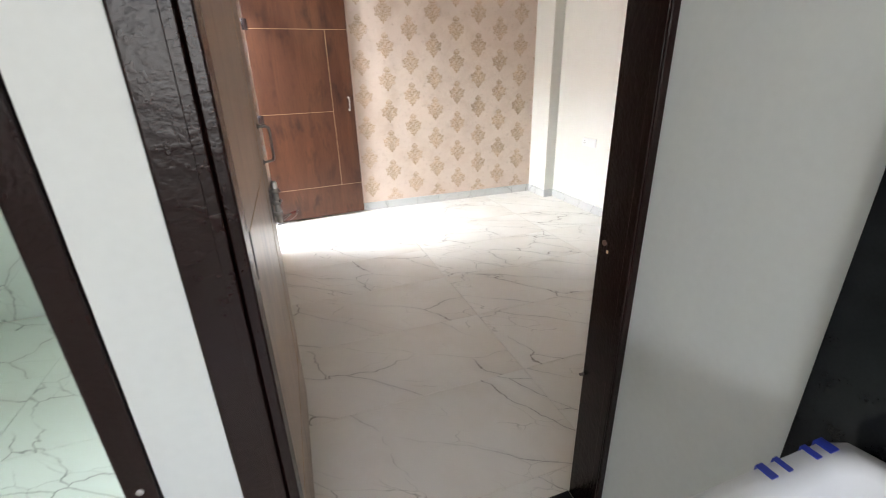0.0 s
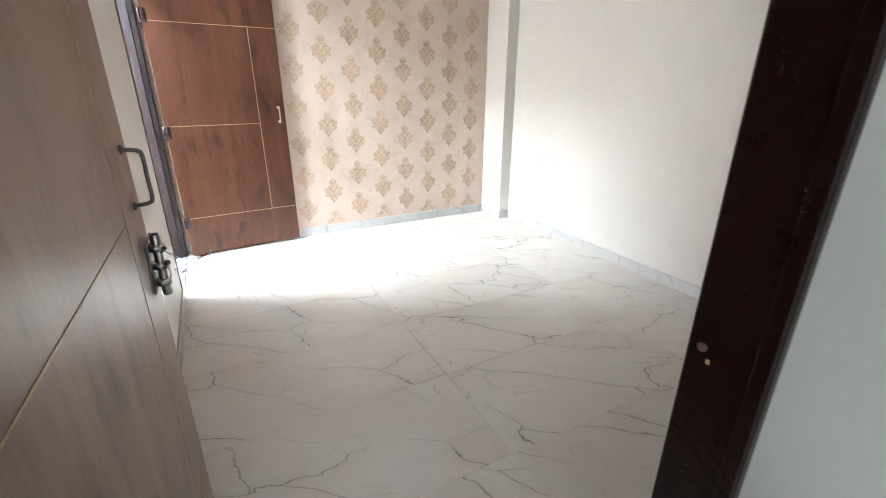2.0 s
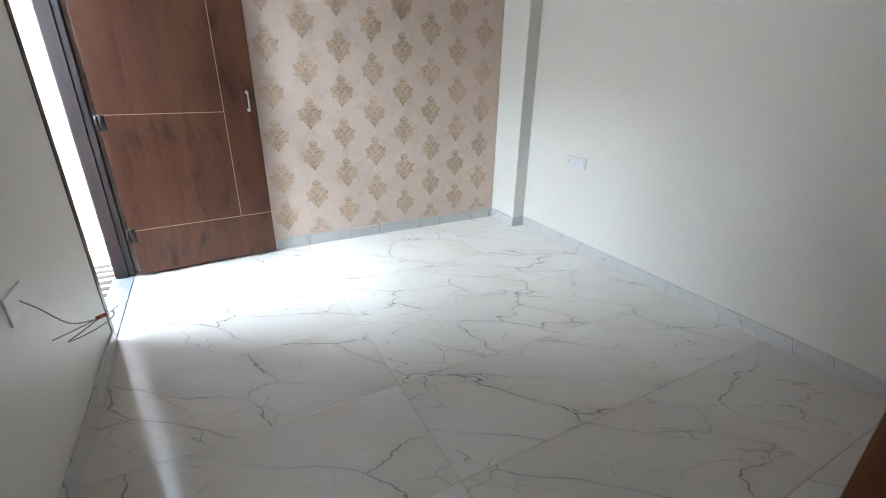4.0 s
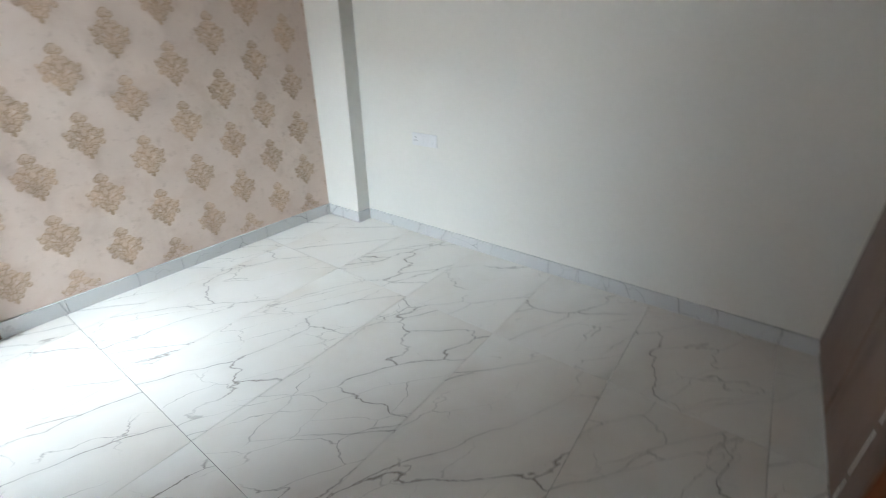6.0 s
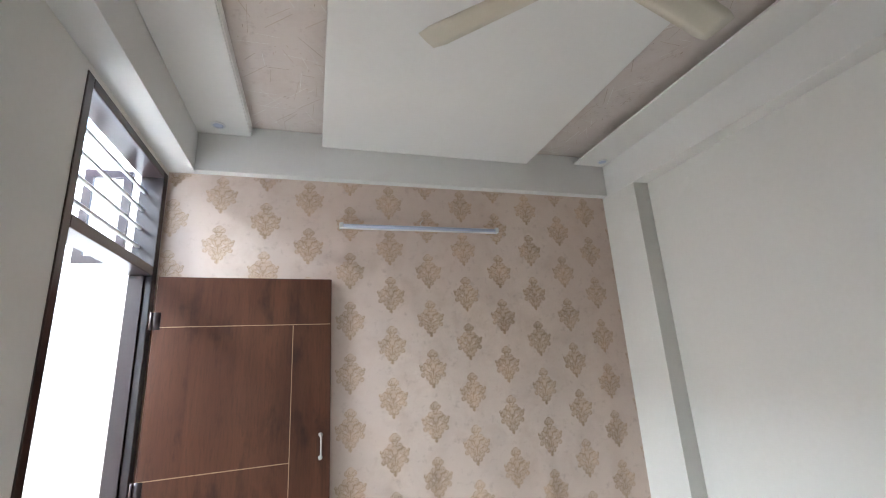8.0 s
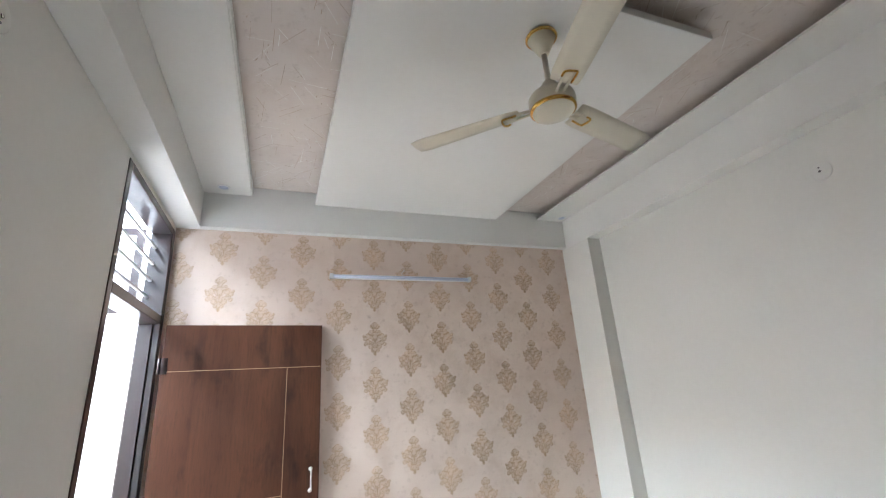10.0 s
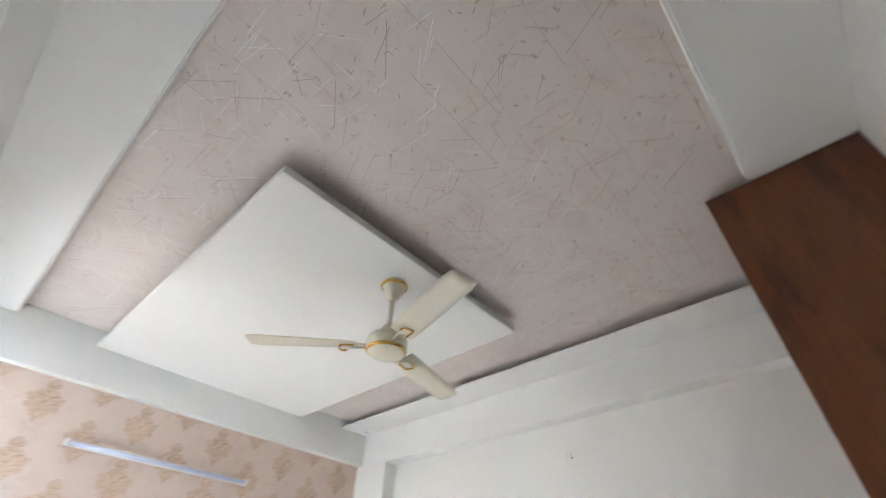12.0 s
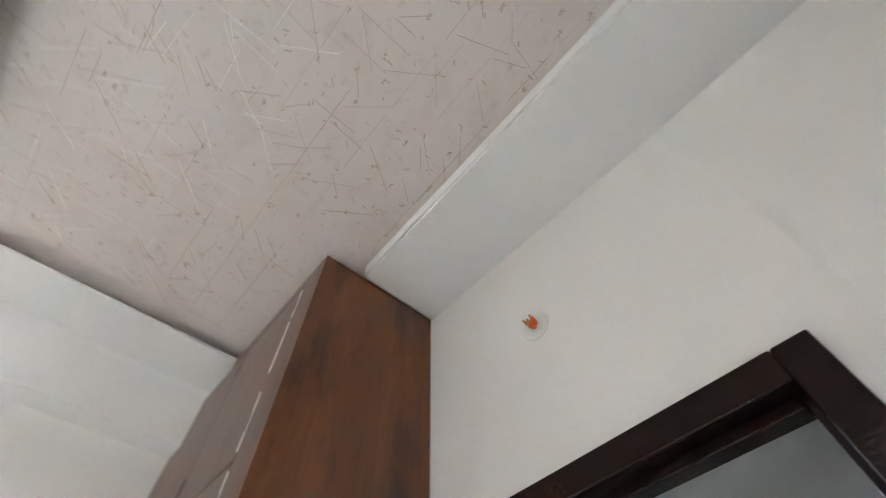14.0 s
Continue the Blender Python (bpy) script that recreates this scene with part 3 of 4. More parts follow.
for z0, z1 in ((WZ0 + 0.003, 2.240), (2.250, 2.899)):
    for a, b in zip(doorx, doorx[1:]):
        d = part("door", boxes((a, b - 0.006, WY + 0.001, WY + 0.02, z0, z1), bevel=0.0015), WARDFRONT, ward)
        if a == doorx[0]:
            # pale raw edge, chipped into uneven lengths
            at, chips = z0 + 0.02, random.Random(int(z0 * 100))
            while at < z1 - 0.04:
                run = chips.uniform(0.05, 0.22)
                wd = chips.uniform(0.004, 0.009)
                part("edge_chip", boxes((a - wd, a + 0.001, WY + 0.0195, WY + 0.0215, at, min(at + run, z1 - 0.02))), PLASTIC, d, "chipped pale door edge")
                at += run + chips.uniform(0.01, 0.09)
        for h in ((z0 + 0.1, z1 - 0.1) if z1 - z0 < 1 else (z0 + 0.1, (z0 + z1) / 2, z1 - 0.1)):
            bm = bmesh.new()
            box(bm, a - 0.004, a + 0.004, WY + 0.017, WY + 0.023, h - 0.03, h + 0.03)
            part("hinge", bm, DARKSTEEL, d)
part("filler", boxes((3.0965, 3.206, WY + 0.001, WY + 0.018, WZ0 + 0.003, BEAM - 0.016)), WARDFRONT, ward)
part("plinth", boxes((WX0 + 0.012, WX1, S + 0.003, WY - 0.004, 0.001, WZ0 - 0.001)), SKIRT, ward, "pale marble plinth")

# ---- ceiling fan ----
FX, FY, RAISE = 1.706, 1.690, 0.08   # shorter rod: hub and blades are raised
fan = thing("ceiling_fan", (FX, FY, PANEL), "cream three-blade ceiling fan with gold trim", "ceiling fan")
bm = bmesh.new()
lathe(bm, [(0.058, 0), (0.058, -0.012), (0.05, -0.03), (0.036, -0.06), (0.024, -0.085), (0.018, -0.095)], None, 36)
part("canopy", bm, FANCREAM, fan, "", True)
bm = bmesh.new()
lathe(bm, [(0.058, -0.006), (0.063, -0.008), (0.064, -0.014), (0.060, -0.02), (0.056, -0.02)], None, 36, False)
part("canopy_ring", bm, GOLD, fan, "polished gold ring", True)
bm = bmesh.new()
lathe(bm, [(0.011, -0.09), (0.011, -0.335 + RAISE)], None, 16)
part("downrod", bm, FANCREAM, fan, "", True)
bm = bmesh.new()
lathe(bm, [(0.016, -0.30), (0.026, -0.31), (0.036, -0.335), (0.042, -0.355), (0.03, -0.36)], None, 32)
part("lower_canopy", bm, FANCREAM, fan, "", True).location.z = RAISE
bm = bmesh.new()
lathe(bm, [(0.028, -0.352), (0.055, -0.357), (0.078, -0.368), (0.088, -0.383), (0.089, -0.404), (0.0875, -0.415), (0.083, -0.424), (0.082, -0.436), (0.076, -0.444), (0.045, -0.452), (0.010, -0.455)], None, 48)
motor = part("motor", bm, FANCREAM, fan, "", True)
motor.location.z = RAISE
bm = bmesh.new()
lathe(bm, [(0.080, -0.424), (0.0865, -0.427), (0.0875, -0.434), (0.081, -0.440), (0.074, -0.440)], None, 48, False)
part("gold_ring", bm, GOLD, motor, "polished gold ring", True)
for k in range(3):
    a = 14.5 + 120 * k
    bm = bmesh.new()
    n = 10
    rows = []
    for i in range(n + 1):
        t = i / n
        x = 0.125 + 0.468 * t
        half = 0.054 + 0.006 * t - (0.010 * ((t - 0.9) / 0.1) ** 2 if t > 0.9 else 0) - (0.006 * (1 - t / 0.1) if t < 0.1 else 0)
        rows.append([(x, s * half, -0.405 - 0.014 * s * (1 - 0.5 * t) - 0.004 * (1 - abs(s))) for s in (-1, -0.5, 0, 0.5, 1)])
    top = [[bm.verts.new((x, y, z + 0.0012)) for x, y, z in r] for r in rows]
    bot = [[bm.verts.new((x, y, z - 0.0012)) for x, y, z in r] for r in rows]
    for i in range(n):
        for j in range(4):
            bm.faces.new((top[i][j], top[i + 1][j], top[i + 1][j + 1], top[i][j + 1]))
            bm.faces.new((bot[i][j], bot[i][j + 1], bot[i + 1][j + 1], bot[i + 1][j]))
        bm.faces.new((top[i][0], bot[i][0], bot[i + 1][0], top[i + 1][0]))
        bm.faces.new((top[i][4], top[i + 1][4], bot[i + 1][4], bot[i][4]))
    for j in range(4):
        bm.faces.new((top[0][j], top[0][j + 1], bot[0][j + 1], bot[0][j]))
        bm.faces.new((top[n][j], bot[n][j], bot[n][j + 1], top[n][j + 1]))
    bmesh.ops.transform(bm, matrix=pose(0, 0, 0, 0, 0, a), verts=bm.verts)
    blade = part("blade", bm, FANCREAM, fan, "", True)
    blade.location.z = RAISE
    bm = bmesh.new()
    for s in (-1, 1):
        tube(bm, [(0.075, 0.012 * s, -0.412), (0.15, 0.016 * s, -0.413), (0.18, 0.016 * s, -0.413)], 0.006, 8)
    box(bm, 0.145, 0.192, -0.022, 0.022, -0.4165, -0.4125, bevel=0.001)
    bmesh.ops.transform(bm, matrix=pose(0, 0, 0, 0, 0, a), verts=bm.verts)
    iron = part("blade_iron", bm, FANCREAM, blade, "", True)
    bm = bmesh.new()
    tube(bm, smooth_path([(0.138, 0.021, -0.420), (0.188, 0.023, -0.422), (0.198, 0.014, -0.422), (0.199, -0.016, -0.422), (0.190, -0.025, -0.422), (0.172, -0.025, -0.42)], 6), 0.0042, 8)
    bmesh.ops.transform(bm, matrix=pose(0, 0, 0, 0, 0, a), verts=bm.verts)
    part("gold_clip", bm, GOLD, blade, "curved gold trim on a blade root", True)

# ---- tube light on the papered wall ----
tl = thing("tube_light", (1.622, N - 0.002, 2.402), "slim white tube light batten on papered wall", "light")
part("batten", boxes((-0.535, 0.535, -0.022, 0.0, -0.016, 0.016), bevel=0.003), PLASTIC, tl)
bm = bmesh.new()
lathe(bm, [(0.011, -0.52), (0.011, 0.52)], pose(0, -0.029, -0.002, 0, 90, 0), 16)
part("tube", bm, LENS, tl, "unlit frosted tube", True)
for s in (-1, 1):
    part("end_cap", boxes((s * 0.53 - 0.012, s * 0.53 + 0.012, -0.042, -0.001, -0.018, 0.018), bevel=0.003), PLASTIC, tl)
bm = bmesh.new()
tube(bm, smooth_path([(0.0, -0.01, 0.016), (-0.015, -0.014, 0.03), (-0.005, -0.008, 0.05), (0.01, -0.003, 0.065)], 6), 0.0025, 6)
part("lead", bm, PLASTIC, tl, "short white supply wire", True)

# ---- recessed downlights ----
def downlight(x, y):
    d = thing("downlight", (x, y, TRAY), "small round unlit downlight in white ceiling border", "downlight", "downlights round the ceiling border")
    bm = bmesh.new()
    lathe(bm, [(0.040, -0.001), (0.040, -0.004), (0.036, -0.007), (0.029, -0.006), (0.028, -0.002)], None, 32, False)
    part("rim", bm, PLASTIC, d, "", True)
    bm = bmesh.new()
    lathe(bm, [(0.0285, -0.0035), (0.02, -0.005), (0.004, -0.0055)], None, 24)
    part("lens", bm, LENS, d, "bluish frosted lens", True)


downlight(0.376, 3.43)
downlight(3.035, 3.455)

# ---- plates, wires and stubs on the walls ----
sw = thing("switch_plate", (E_, 2.665, 0.698), "white switch and socket plate on cream wall", "switch plate")
part("plate", boxes((-0.009, 0, -0.105, 0.105, -0.042, 0.042), bevel=0.003), PLASTIC, sw)
for k in range(3):
    y = -0.06 + 0.04 * k
    part("rocker", boxes((-0.0125, -0.008, y - 0.015, y + 0.015, -0.025, 0.025), bevel=0.0015), PLASTIC, sw)
bm = bmesh.new()
for dy, dz in ((0, 0.012), (-0.009, -0.008), (0.009, -0.008)):
    lathe(bm, [(0.0035, -0.0005), (0.0035, 0.0012)], pose(-0.0098, 0.07 + dy, dz, 0, 90, 0), 10)
part("socket_holes", bm, DARKSTEEL, sw)

pl = thing("wall_plate", (W, 1.79, 0.666), "blank white wall plate with loose grey wires", "wall plate")
part("plate", boxes((0, 0.008, -0.075, 0.075, -0.045, 0.045), bevel=0.003), PLASTIC, pl)
wires = (((0.006, 0.02, 0.0), (0.05, 0.0, -0.03), (0.13, -0.08, -0.058), (0.19, -0.108, -0.052), (0.219, -0.103, -0.046)),
         ((0.219, -0.103, -0.046), (0.235, -0.06, -0.055), (0.245, -0.010, -0.062)),
         ((0.219, -0.103, -0.046), (0.15, -0.10, -0.075), (0.085, -0.094, -0.10)),
         ((0.219, -0.103, -0.046), (0.16, -0.09, -0.09), (0.112, -0.073, -0.126), (0.17, -0.05, -0.118), (0.225, -0.04, -0.09), (0.237, -0.045, -0.065), (0.224, -0.08, -0.05)))
for w in wires:
    bm = bmesh.new()
    tube(bm, smooth_path(w, 8), 0.002, 6)
    part("wire", bm, WIREGREY, pl, "loose grey wire", True)
bm = bmesh.new()
tube(bm, [(0.205, -0.106, -0.049), (0.229, -0.090, -0.048)], 0.006, 8)
part("tape", bm, RED, pl, "red insulating tape", True)

stub = thing("ac_pipe_stub", (W, 1.46, 2.725), "black foam wrapped air conditioner pipes from wall", "pipe")
for path, r in ((((-0.02, 0, 0.01), (0.02, 0.005, 0.012), (0.045, 0.015, 0.0), (0.065, 0.035, -0.006)), 0.024),
                (((-0.02, -0.03, -0.03), (0.02, -0.02, -0.034), (0.04, -0.01, -0.045), (0.055, 0.01, -0.05)), 0.018)):
    bm = bmesh.new()
    tube(bm, smooth_path(path, 5), r, 14)
    s = part("sleeve", bm, BLACKFOAM, stub, "", True)
    bm = bmesh.new()
    e, f = Vector(path[-1]), Vector(path[-2])
    tube(bm, [e - (e - f) * 0.1, e + (e - f).normalized() * 0.006], r * 0.4, 10)
    part("pipe_end", bm, DARKSTEEL, s, "cut pipe end", True)


def wall_box(x, y, z, turn):
    d = thing("junction_cover", None, "round flush cover of an unused wall point", "junction cover", "unused wall points", pose(x, y, z, 0, turn, 0))
    bm = bmesh.new()
    lathe(bm, [(0.046, 0), (0.046, 0.002), (0.042, 0.0035), (0.005, 0.004)], None, 32)
    part("cover", bm, CREAM, d, "", True)
    bm = bmesh.new()
    lathe(bm, [(0.006, 0.003), (0.006, 0.006)], pose(0.0, 0.006, 0), 10)
    lathe(bm, [(0.004, 0.003), (0.004, 0.005)], pose(0.02, 0.006, 0), 10)
    part("hole", bm, DARKSTEEL, d)


wall_box(E_, 1.665, 2.484, -90)
wall_box(W, 1.66, 2.52, 90)

holder = thing("bulb_holder", (1.694, plaster(1.694), 2.56), "white bulb point with bare orange wires above door", "bulb holder")
bm = bmesh.new()
lathe(bm, [(0.045, 0), (0.045, 0.002), (0.040, 0.004), (0.006, 0.004)], pose(0, 0, 0, -90, 0, 0), 32)
part("base", bm, CREAM, holder, "", True)
for k, (dx, dz) in enumerate(((0.0, 0.0), (0.012, 0.006), (-0.010, 0.008), (0.004, -0.01))):
    bm = bmesh.new()
    tube(bm, smooth_path([(dx * 0.4, 0.003, dz * 0.4), (dx * 0.8, 0.014, dz * 0.8), (dx, 0.028, dz)], 4), 0.0062, 8)
    part("wire", bm, ORANGE, holder, "orange insulated wire", True)
    bm = bmesh.new()
    tube(bm, [(dx, 0.027, dz), (dx * 1.1, 0.040, dz * 1.1 + 0.002)], 0.0032, 6)
    part("bare_end", bm, BRASS, holder, "bare twisted wire end", True)

# ---- hall: toilet door frame, wash basin, granite splashback ----
door_4 = tagged(new("door_4"), "dark brown enamelled toilet door frame", "door", "", "structure")
part("jamb", boxes((-0.050, 0.004, HALL - 0.006, -0.12, 0, 2.11), bevel=0.005), FRAME, door_4)
part("jamb", boxes((-0.918, -0.855, HALL - 0.006, -0.12, 0, 2.11), bevel=0.005), FRAME, door_4)
part("head", boxes((-0.854, -0.051, HALL - 0.006, -0.12, 2.05, 2.11), bevel=0.005), FRAME, door_4)
bm = bmesh.new()
lathe(bm, [(0.007, 0), (0.007, 0.002), (0.004, 0.003)], pose(-0.022, HALL - 0.006, 0.66, 90, 0, 0), 14)
part("screw", bm, STEEL, door_4, "pale screw head", True)
splash = setting("splashback", boxes((1.106, 1.1195, -1.9, -0.655, 0.50, 1.95), bevel=0.002), GRANITE)
tagged(splash, "black granite splashback behind the wash basin")

basin = thing("wash_basin", (1.105, -0.988, 0.84), "white ceramic wall basin with blue tape marks", "wash basin")
bm = bmesh.new()
n = 40


def basin_ring(f, z, sx=1.0):
    pts = []
    for i in range(n):
        a = 2 * math.pi * i / n
        c, s = math.cos(a), math.sin(a)
        sq = 11.0
        r = (abs(c) ** sq + abs(s) ** sq) ** (-1 / sq)
        pts.append(bm.verts.new((-0.20 + 0.197 * f * sx * r * c, 0.27 * f * r * s, z)))
    return pts


rings = [basin_ring(0.35, -0.16), basin_ring(0.8, -0.12), basin_ring(0.97, -0.05), basin_ring(1.0, -0.012), basin_ring(0.985, 0.0), basin_ring(0.86, 0.0), basin_ring(0.82, -0.012), basin_ring(0.7, -0.08), basin_ring(0.4, -0.125), basin_ring(0.1, -0.13)]
for a, b in zip(rings, rings[1:]):
    for i in range(n):
        bm.faces.new((a[i], a[(i + 1) % n], b[(i + 1) % n], b[i]))
bm.faces.new(rings[0][::-1])
bm.faces.new(rings[-1])
part("bowl", bm, CERAMIC, basin, "", True)
part("pedestal", boxes((-0.28, -0.1, -0.09, 0.09, -0.83, -0.15), bevel=0.03), CERAMIC, basin)
for x, wd in ((-0.19, 0.014), (-0.155, 0.010), (-0.095, 0.012), (-0.065, 0.02)):
    part("tape", boxes((x, x + wd, 0.245, 0.2705, -0.012, 0.0022), bevel=0.001), BLUETAPE, basin, "scrap of blue tape")


# ---- damask print on the papered wall: scrolls and petals laid on the paper ----
def teardrop(out, x, z, ang, length, width):
    """A petal outline from its root, as (x, z) points."""
    pts = []
    for i in range(10):
        t = 2 * math.pi * i / 10
        u = 0.5 * (1 - math.cos(t))
        v = math.sin(t) * (0.25 + 0.75 * u) * 0.5
        a = radians(ang)
        pts.append((x + length * u * math.cos(a) - width * v * math.sin(a), z + length * u * math.sin(a) + width * v * math.cos(a)))
    out.append(pts)


def ring_shape(out, x, z, r, w, a0=0, a1=360, n=12):
    for i in range(n):
        b0, b1 = radians(a0 + (a1 - a0) * i / n), radians(a0 + (a1 - a0) * (i + 1) / n)
        out.append([(x + r * math.cos(b0), z + r * math.sin(b0)), (x + (r + w) * math.cos(b0), z + (r + w) * math.sin(b0)),
                    (x + (r + w) * math.cos(b1), z + (r + w) * math.sin(b1)), (x + r * math.cos(b1), z + r * math.sin(b1))])


def disc_shape(out, x, z, rx, rz, n=12):
    out.append([(x + rx * math.cos(2 * math.pi * i / n), z + rz * math.sin(2 * math.pi * i / n)) for i in range(n)])


def motif():
    """Crown, broad middle of scrolled lobes, pointed foot."""
    soft, dark = [], []
    lobes = [(0.0, 0.095, 0.024), (0.0, 0.06, 0.018), (0.0, 0.02, 0.034), (0.0, -0.03, 0.030), (0.0, -0.072, 0.022), (0.0, -0.10, 0.012)]
    for s in (1, -1):
        lobes += [(s * 0.019, 0.088, 0.016), (s * 0.026, 0.042, 0.021), (s * 0.046, 0.020, 0.022), (s * 0.066, 0.004, 0.017), (s * 0.078, 0.022, 0.009),
                  (s * 0.048, -0.020, 0.020), (s * 0.066, -0.034, 0.014), (s * 0.030, -0.050, 0.018), (s * 0.018, -0.078, 0.013)]
    for x, z, r in lobes:
        disc_shape(soft, x, z, r, r * 1.05)
    for x, z, r in lobes:
        a0 = 200 if x > 0 else (-20 if x < 0 else 60)
        ring_shape(dark, x, z, r * 0.86, 0.0026, a0, a0 + (250 if x >= 0 else -250), 10)
        ring_shape(dark, x * 1.01, z - r * 0.1, r * 0.42, 0.0028, a0 + 60, a0 + (330 if x >= 0 else -210), 8)
    for s in (1, -1):
        for x, z, a, l in ((0.004, -0.02, 70, 0.06), (0.006, -0.03, 30, 0.05), (0.004, -0.07, 65, 0.045), (0.006, 0.02, 20, 0.055), (0.004, 0.05, 60, 0.035)):
            teardrop(dark, s * x, z, a if s > 0 else 180 - a, l, 0.007)
    teardrop(dark, 0, -0.055, 90, 0.06, 0.010)
    teardrop(dark, 0, -0.118, 90, 0.035, 0.012)
    return soft, dark


soft_shapes, dark_shapes = motif()
for name, shapes, mat, depth in (("damask_print", soft_shapes, PRINT, 0.0010), ("damask_scrolls", dark_shapes, PRINTDARK, 0.0024)):
    verts, faces = [], []
    for col in range(-6, 8):
        x0 = 1.40 + 0.252 * col
        for row in range(-5, 7):
            z0 = 1.03 + 0.309 * row + (0.1545 if col % 2 else 0)
            lift = 0
            for pts in shapes:
                moved = [(x0 + x, z0 + z) for x, z in pts]
                if min(p[0] for p in moved) < W + 0.002 or max(p[0] for p in moved) > COLX - 0.002 or min(p[1] for p in moved) < 0.09 or max(p[1] for p in moved) > BEAM - 0.002:
                    continue
                lift = (lift + 1) % 30
                k = len(verts)
                verts += [(x, N - depth - 0.00003 * lift, z) for x, z in moved]
                faces.append(tuple(range(k, k + len(moved))))
    me = bpy.data.meshes.new(name)
    me.from_pydata(verts, [], faces)
    me.materials.append(mat)
    ob = new(name, me)
    ob.parent = wall_north
    tagged(ob, "printed damask motifs in gold brown", "", "", "stuff")

# ---- scratch print on the ceiling paper ----
rng = random.Random(4)
for name, count, mat, depth in (("ceiling_print_pale", 430, STICK, 0.0010), ("ceiling_print_brown", 1150, STICKDARK, 0.0018)):
    verts, faces = [], []
    for i in range(count):
        x, y = rng.uniform(0.56, 2.78), rng.uniform(0.27, N - 0.1) if name.endswith("brown") else rng.uniform(0.75, N - 0.1)
        a = radians(rng.choice((4, 52, 64, 92, 96, 128, 140)) + rng.uniform(-6, 6))
        l, w = rng.uniform(0.06, 0.19), rng.uniform(0.0006, 0.0012)
        if name.endswith("brown") and i % 3:
            # small broken flecks in loose rows
            y = y if i % 2 else rng.uniform(0.27, 1.5)
            l, w = rng.uniform(0.004, 0.022), rng.uniform(0.0008, 0.0022)
        dx, dy = math.cos(a) * l / 2, math.sin(a) * l / 2
        nx, ny = -math.sin(a) * w, math.cos(a) * w
        z = RECESS - depth - 0.0000005 * i
        x, y = min(max(x, 0.56 + abs(dx)), 2.80 - abs(dx)), min(max(y, 0.256 + abs(dy)), N - 0.07 - abs(dy))
        if x > 2.08 and y < 0.45:
            continue
        k = len(verts)
        verts += [(x - dx - nx, y - dy - ny, z), (x - dx + nx, y - dy + ny, z), (x + dx + nx, y + dy + ny, z), (x + dx - nx, y + dy - ny, z)]
        faces.append((k, k + 1, k + 2, k + 3))
    me = bpy.data.meshes.new(name)
    me.from_pydata(verts, [], faces)
    me.materials.append(mat)
    tagged(new(name, me), "fine scratch pattern printed on the ceiling paper", "ceiling print", "", "stuff")

# long ruled lines and burr-like heads in the same print, along the south end
rng = random.Random(11)
verts, faces = [], []


def fleck(x, y, a, l, w, z):
    dx, dy, nx, ny = math.cos(a) * l / 2, math.sin(a) * l / 2, -math.sin(a) * w, math.cos(a) * w
    k = len(verts)
    verts.extend([(x - dx - nx, y - dy - ny, z), (x - dx + nx, y - dy + ny, z), (x + dx + nx, y + dy + ny, z), (x + dx - nx, y + dy - ny, z)])
    faces.append((k, k + 1, k + 2, k + 3))


for k in range(9):
    y, x = 0.283 + 0.1285 * k, 0.57
    while x < 2.75:
        l = rng.uniform(0.15, 0.5)
        if rng.random() < 0.9 - 0.07 * k and not (x + l > 2.1 and y < 0.42):
            fleck(min(x + l / 2, 2.79 - l / 2), y + rng.uniform(-0.0015, 0.0015), rng.uniform(-0.006, 0.006), l, rng.uniform(0.0005, 0.0010), RECESS - 0.0028)
        x += l + rng.uniform(0.0, 0.08)
for k in range(110):
    x, y = rng.uniform(0.6, 2.74), 0.27 + 1.25 * rng.random() ** 1.7
    if x > 2.05 and y < 0.47:
        continue
    lean = rng.choice((0.7, 2.3, 2.45, 0.85)) + rng.uniform(-0.15, 0.15)
    if k % 3 == 0:
        fleck(x + 0.04 * math.cos(lean), y + 0.04 * math.sin(lean) * (1 if y > 0.36 else 0), lean if y > 0.36 else 0.0, 0.085, 0.0011, RECESS - 0.0030 - 0.000002 * k)
    for i in range(rng.randint(4, 9)):
        fleck(x + rng.uniform(-0.009, 0.009), y + rng.uniform(-0.006, 0.006), rng.uniform(0, 3.14), rng.uniform(0.004, 0.013), rng.uniform(0.0008, 0.0018), RECESS - 0.0034 - 0.00001 * i)
me = bpy.data.meshes.new("ceiling_print_burrs")
me.from_pydata(verts, [], faces)
me.materials.append(STICKDARK)
tagged(new("ceiling_print_burrs", me), "brown ruled lines and burr heads printed on the ceiling paper", "ceiling print", "", "stuff")

# smudge of patched plaster high on the plain wall
bm = bmesh.new()
prism(bm, [(-0.02, -0.10), (0.02, -0.12), (0.03, 0.0), (0.02, 0.13), (-0.01, 0.12), (-0.03, 0.02)], 0, 0.0012)
patch = part("plaster_patch", bm, CREAM, None)
patch.matrix_world = pose(E_ - 0.0002, 3.0, 2.52, 0, -90, 0) @ pose(0, 0, 0, 0, 0, 30)
tagged(patch, "", "", "", "structure")

# ---- skirting: short marble lengths along the walls ----
skirting = tagged(new("baseboard"), "pale marble skirting along the room walls", "", "", "structure")


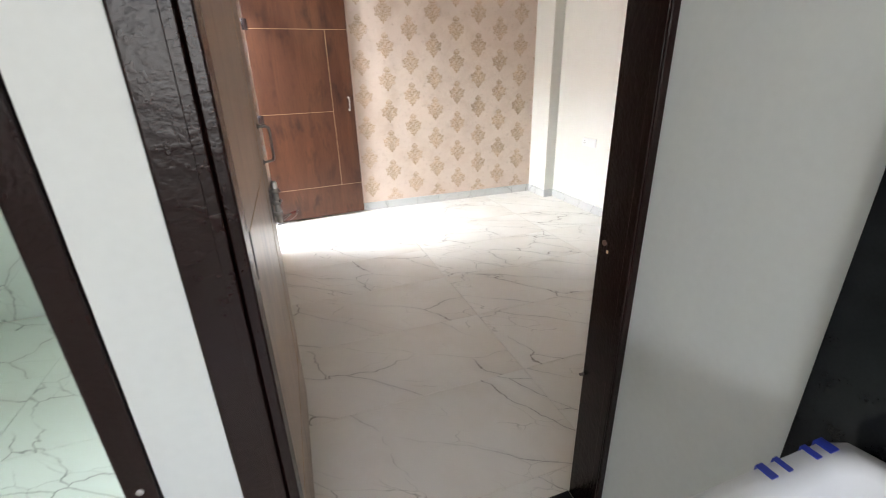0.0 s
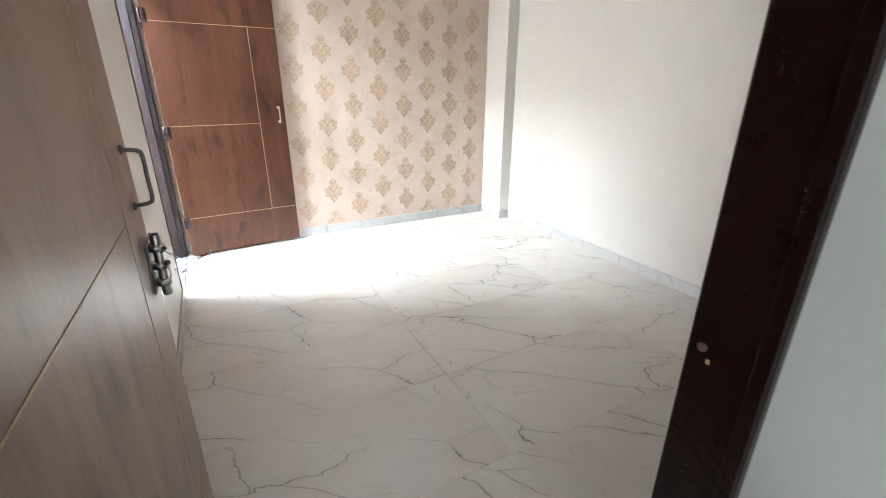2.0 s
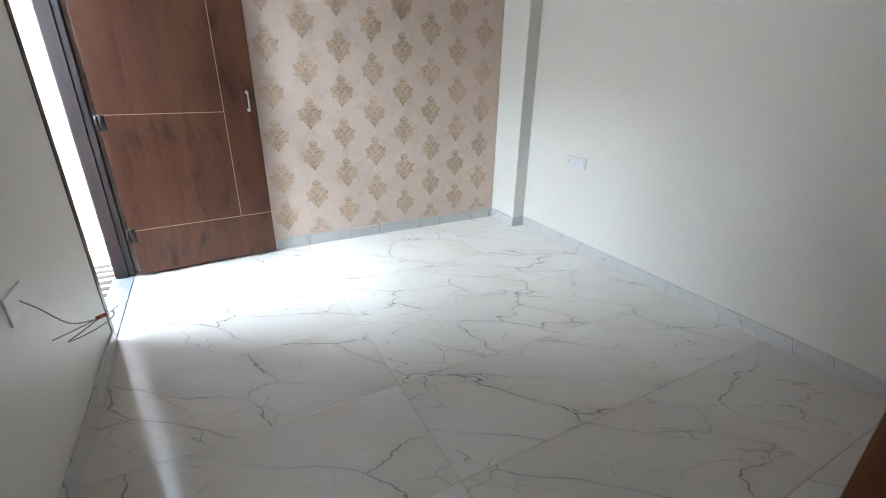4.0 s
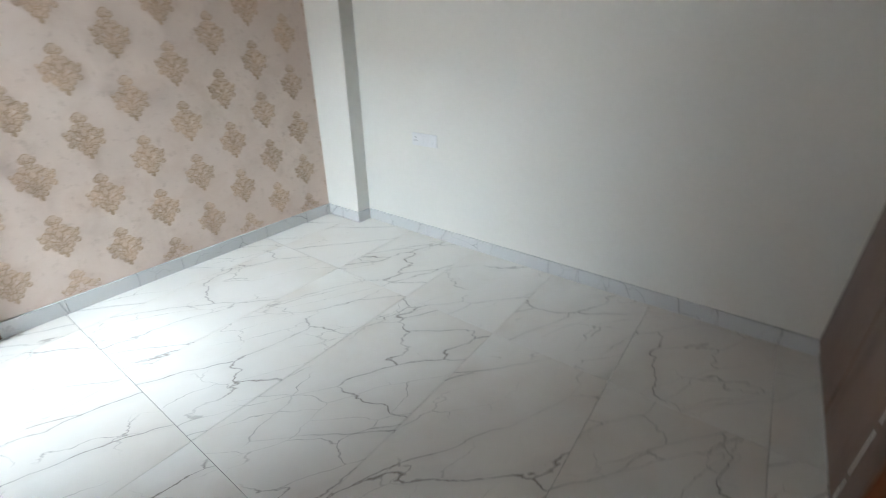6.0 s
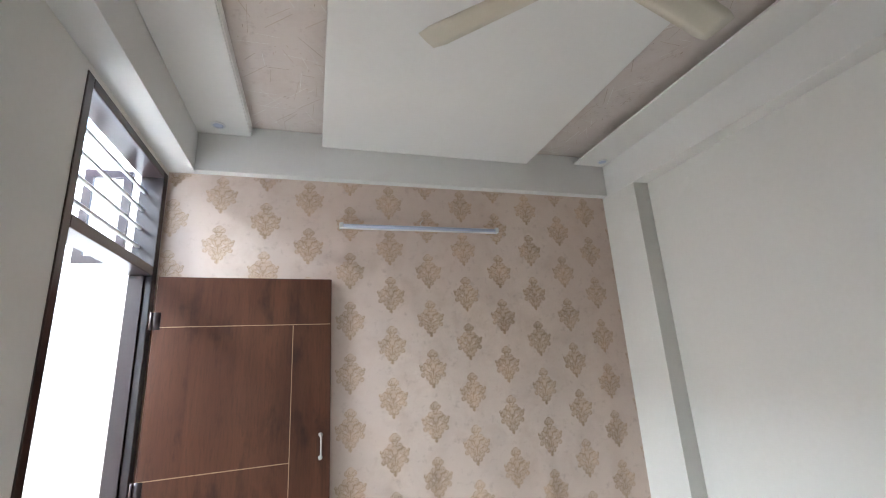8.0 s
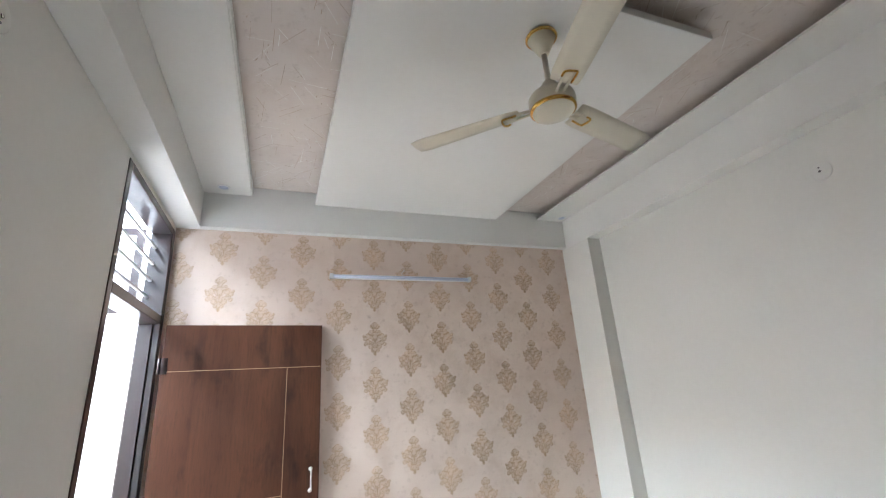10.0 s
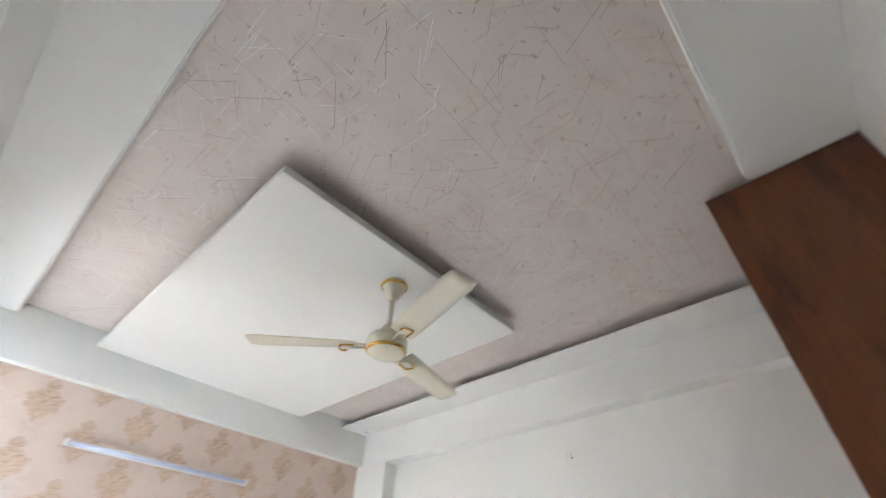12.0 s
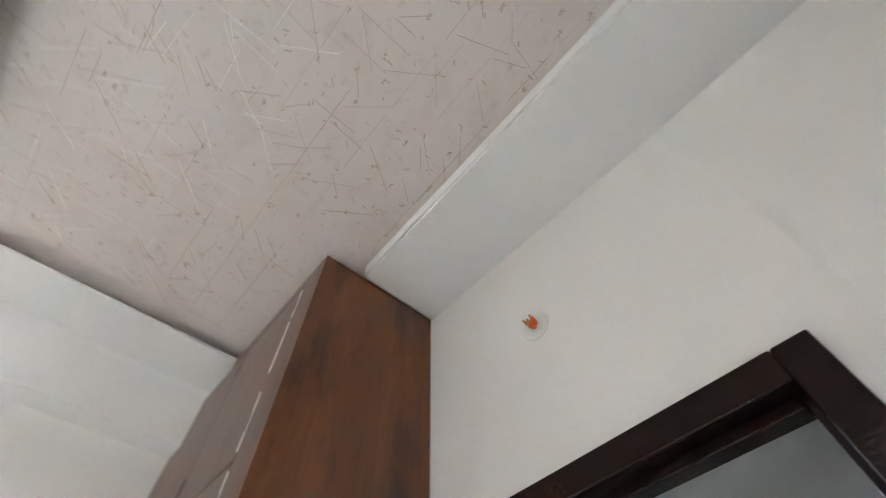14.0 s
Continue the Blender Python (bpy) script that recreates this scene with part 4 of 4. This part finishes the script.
def skirt_run(p, q, inward, piece=0.62):
    p, q = Vector(p), Vector(q)
    length = (q - p).length
    d = (q - p).normalized()
    k, at = max(1, round(length / piece)), 0.0
    ang = math.degrees(math.atan2(d.y, d.x))
    step = length / k
    side = 1 if Vector((-d.y, d.x)).dot(Vector(inward)) > 0 else -1
    me = None
    for i in range(k):
        if me is None:
            bm = boxes((0.0008, step - 0.0008, min(0, side * 0.012), max(0, side * 0.012), 0.0005, 0.085), bevel=0.0015)
            ob = part("skirting_tile", bm, SKIRT, skirting)
            me = ob.data
        else:
            ob = new("skirting_tile", me)
            ob.parent = skirting
        ob.matrix_local = pose(p.x + d.x * step * i, p.y + d.y * step * i, 0, 0, 0, ang)


skirt_run((W + 0.013, N), (COLX, N), (0, -1))
skirt_run((COLX, N - 0.013), (COLX, COLY - 0.012), (-1, 0), 0.36)
skirt_run((COLX + 0.0005, COLY), (E_ - 0.013, COLY), (0, -1), 0.12)
skirt_run((E_, COLY - 0.0125), (E_, WY), (-1, 0))
skirt_run((W, S + 0.012), (W, 2.62), (1, 0))

# ---- floor tiles ----
floor_tiles = tagged(new("floor_tiling"), "glossy pale marble floor tiles with thin joints", "", "", "structure")


def tile_run(x0, x1, y0, y1, ox, oy, wx, wy, mat, parent, z=0.0):
    made = {}
    i0, i1 = math.floor((x0 - ox) / wx), math.ceil((x1 - ox) / wx)
    j0, j1 = math.floor((y0 - oy) / wy), math.ceil((y1 - oy) / wy)
    for i in range(i0, i1):
        for j in range(j0, j1):
            a, b = max(x0, ox + i * wx), min(x1, ox + (i + 1) * wx)
            c, d = max(y0, oy + j * wy), min(y1, oy + (j + 1) * wy)
            if b - a < 0.01 or d - c < 0.01:
                continue
            key = (round(b - a, 3), round(d - c, 3))
            if key not in made:
                ob = part("floor_tile", boxes((0.0007, b - a - 0.0007, 0.0007, d - c - 0.0007, -0.011, 0.0), bevel=0.0006), mat, parent)
                made[key] = ob.data
            else:
                ob = new("floor_tile", made[key])
                ob.parent = parent
            ob.matrix_local = pose(a, c, z)


tile_run(W, E_, -0.117, N, 1.29, 1.105, 1.2, 0.567, TILE, floor_tiles)
tile_run(1.201, 3.1, -1.3, -0.121, 1.29, 1.105, 1.2, 0.6, TILE, floor_tiles)
tile_run(-2.4, 1.12, -4.0, HALL - 0.002, 1.29, 1.105, 1.2, 0.6, TILE, floor_tiles)
tile_run(-1.6, -0.003, HALL, 2.15, -0.4, 0.2, 0.6, 0.6, WETTILE, floor_tiles, -0.002)
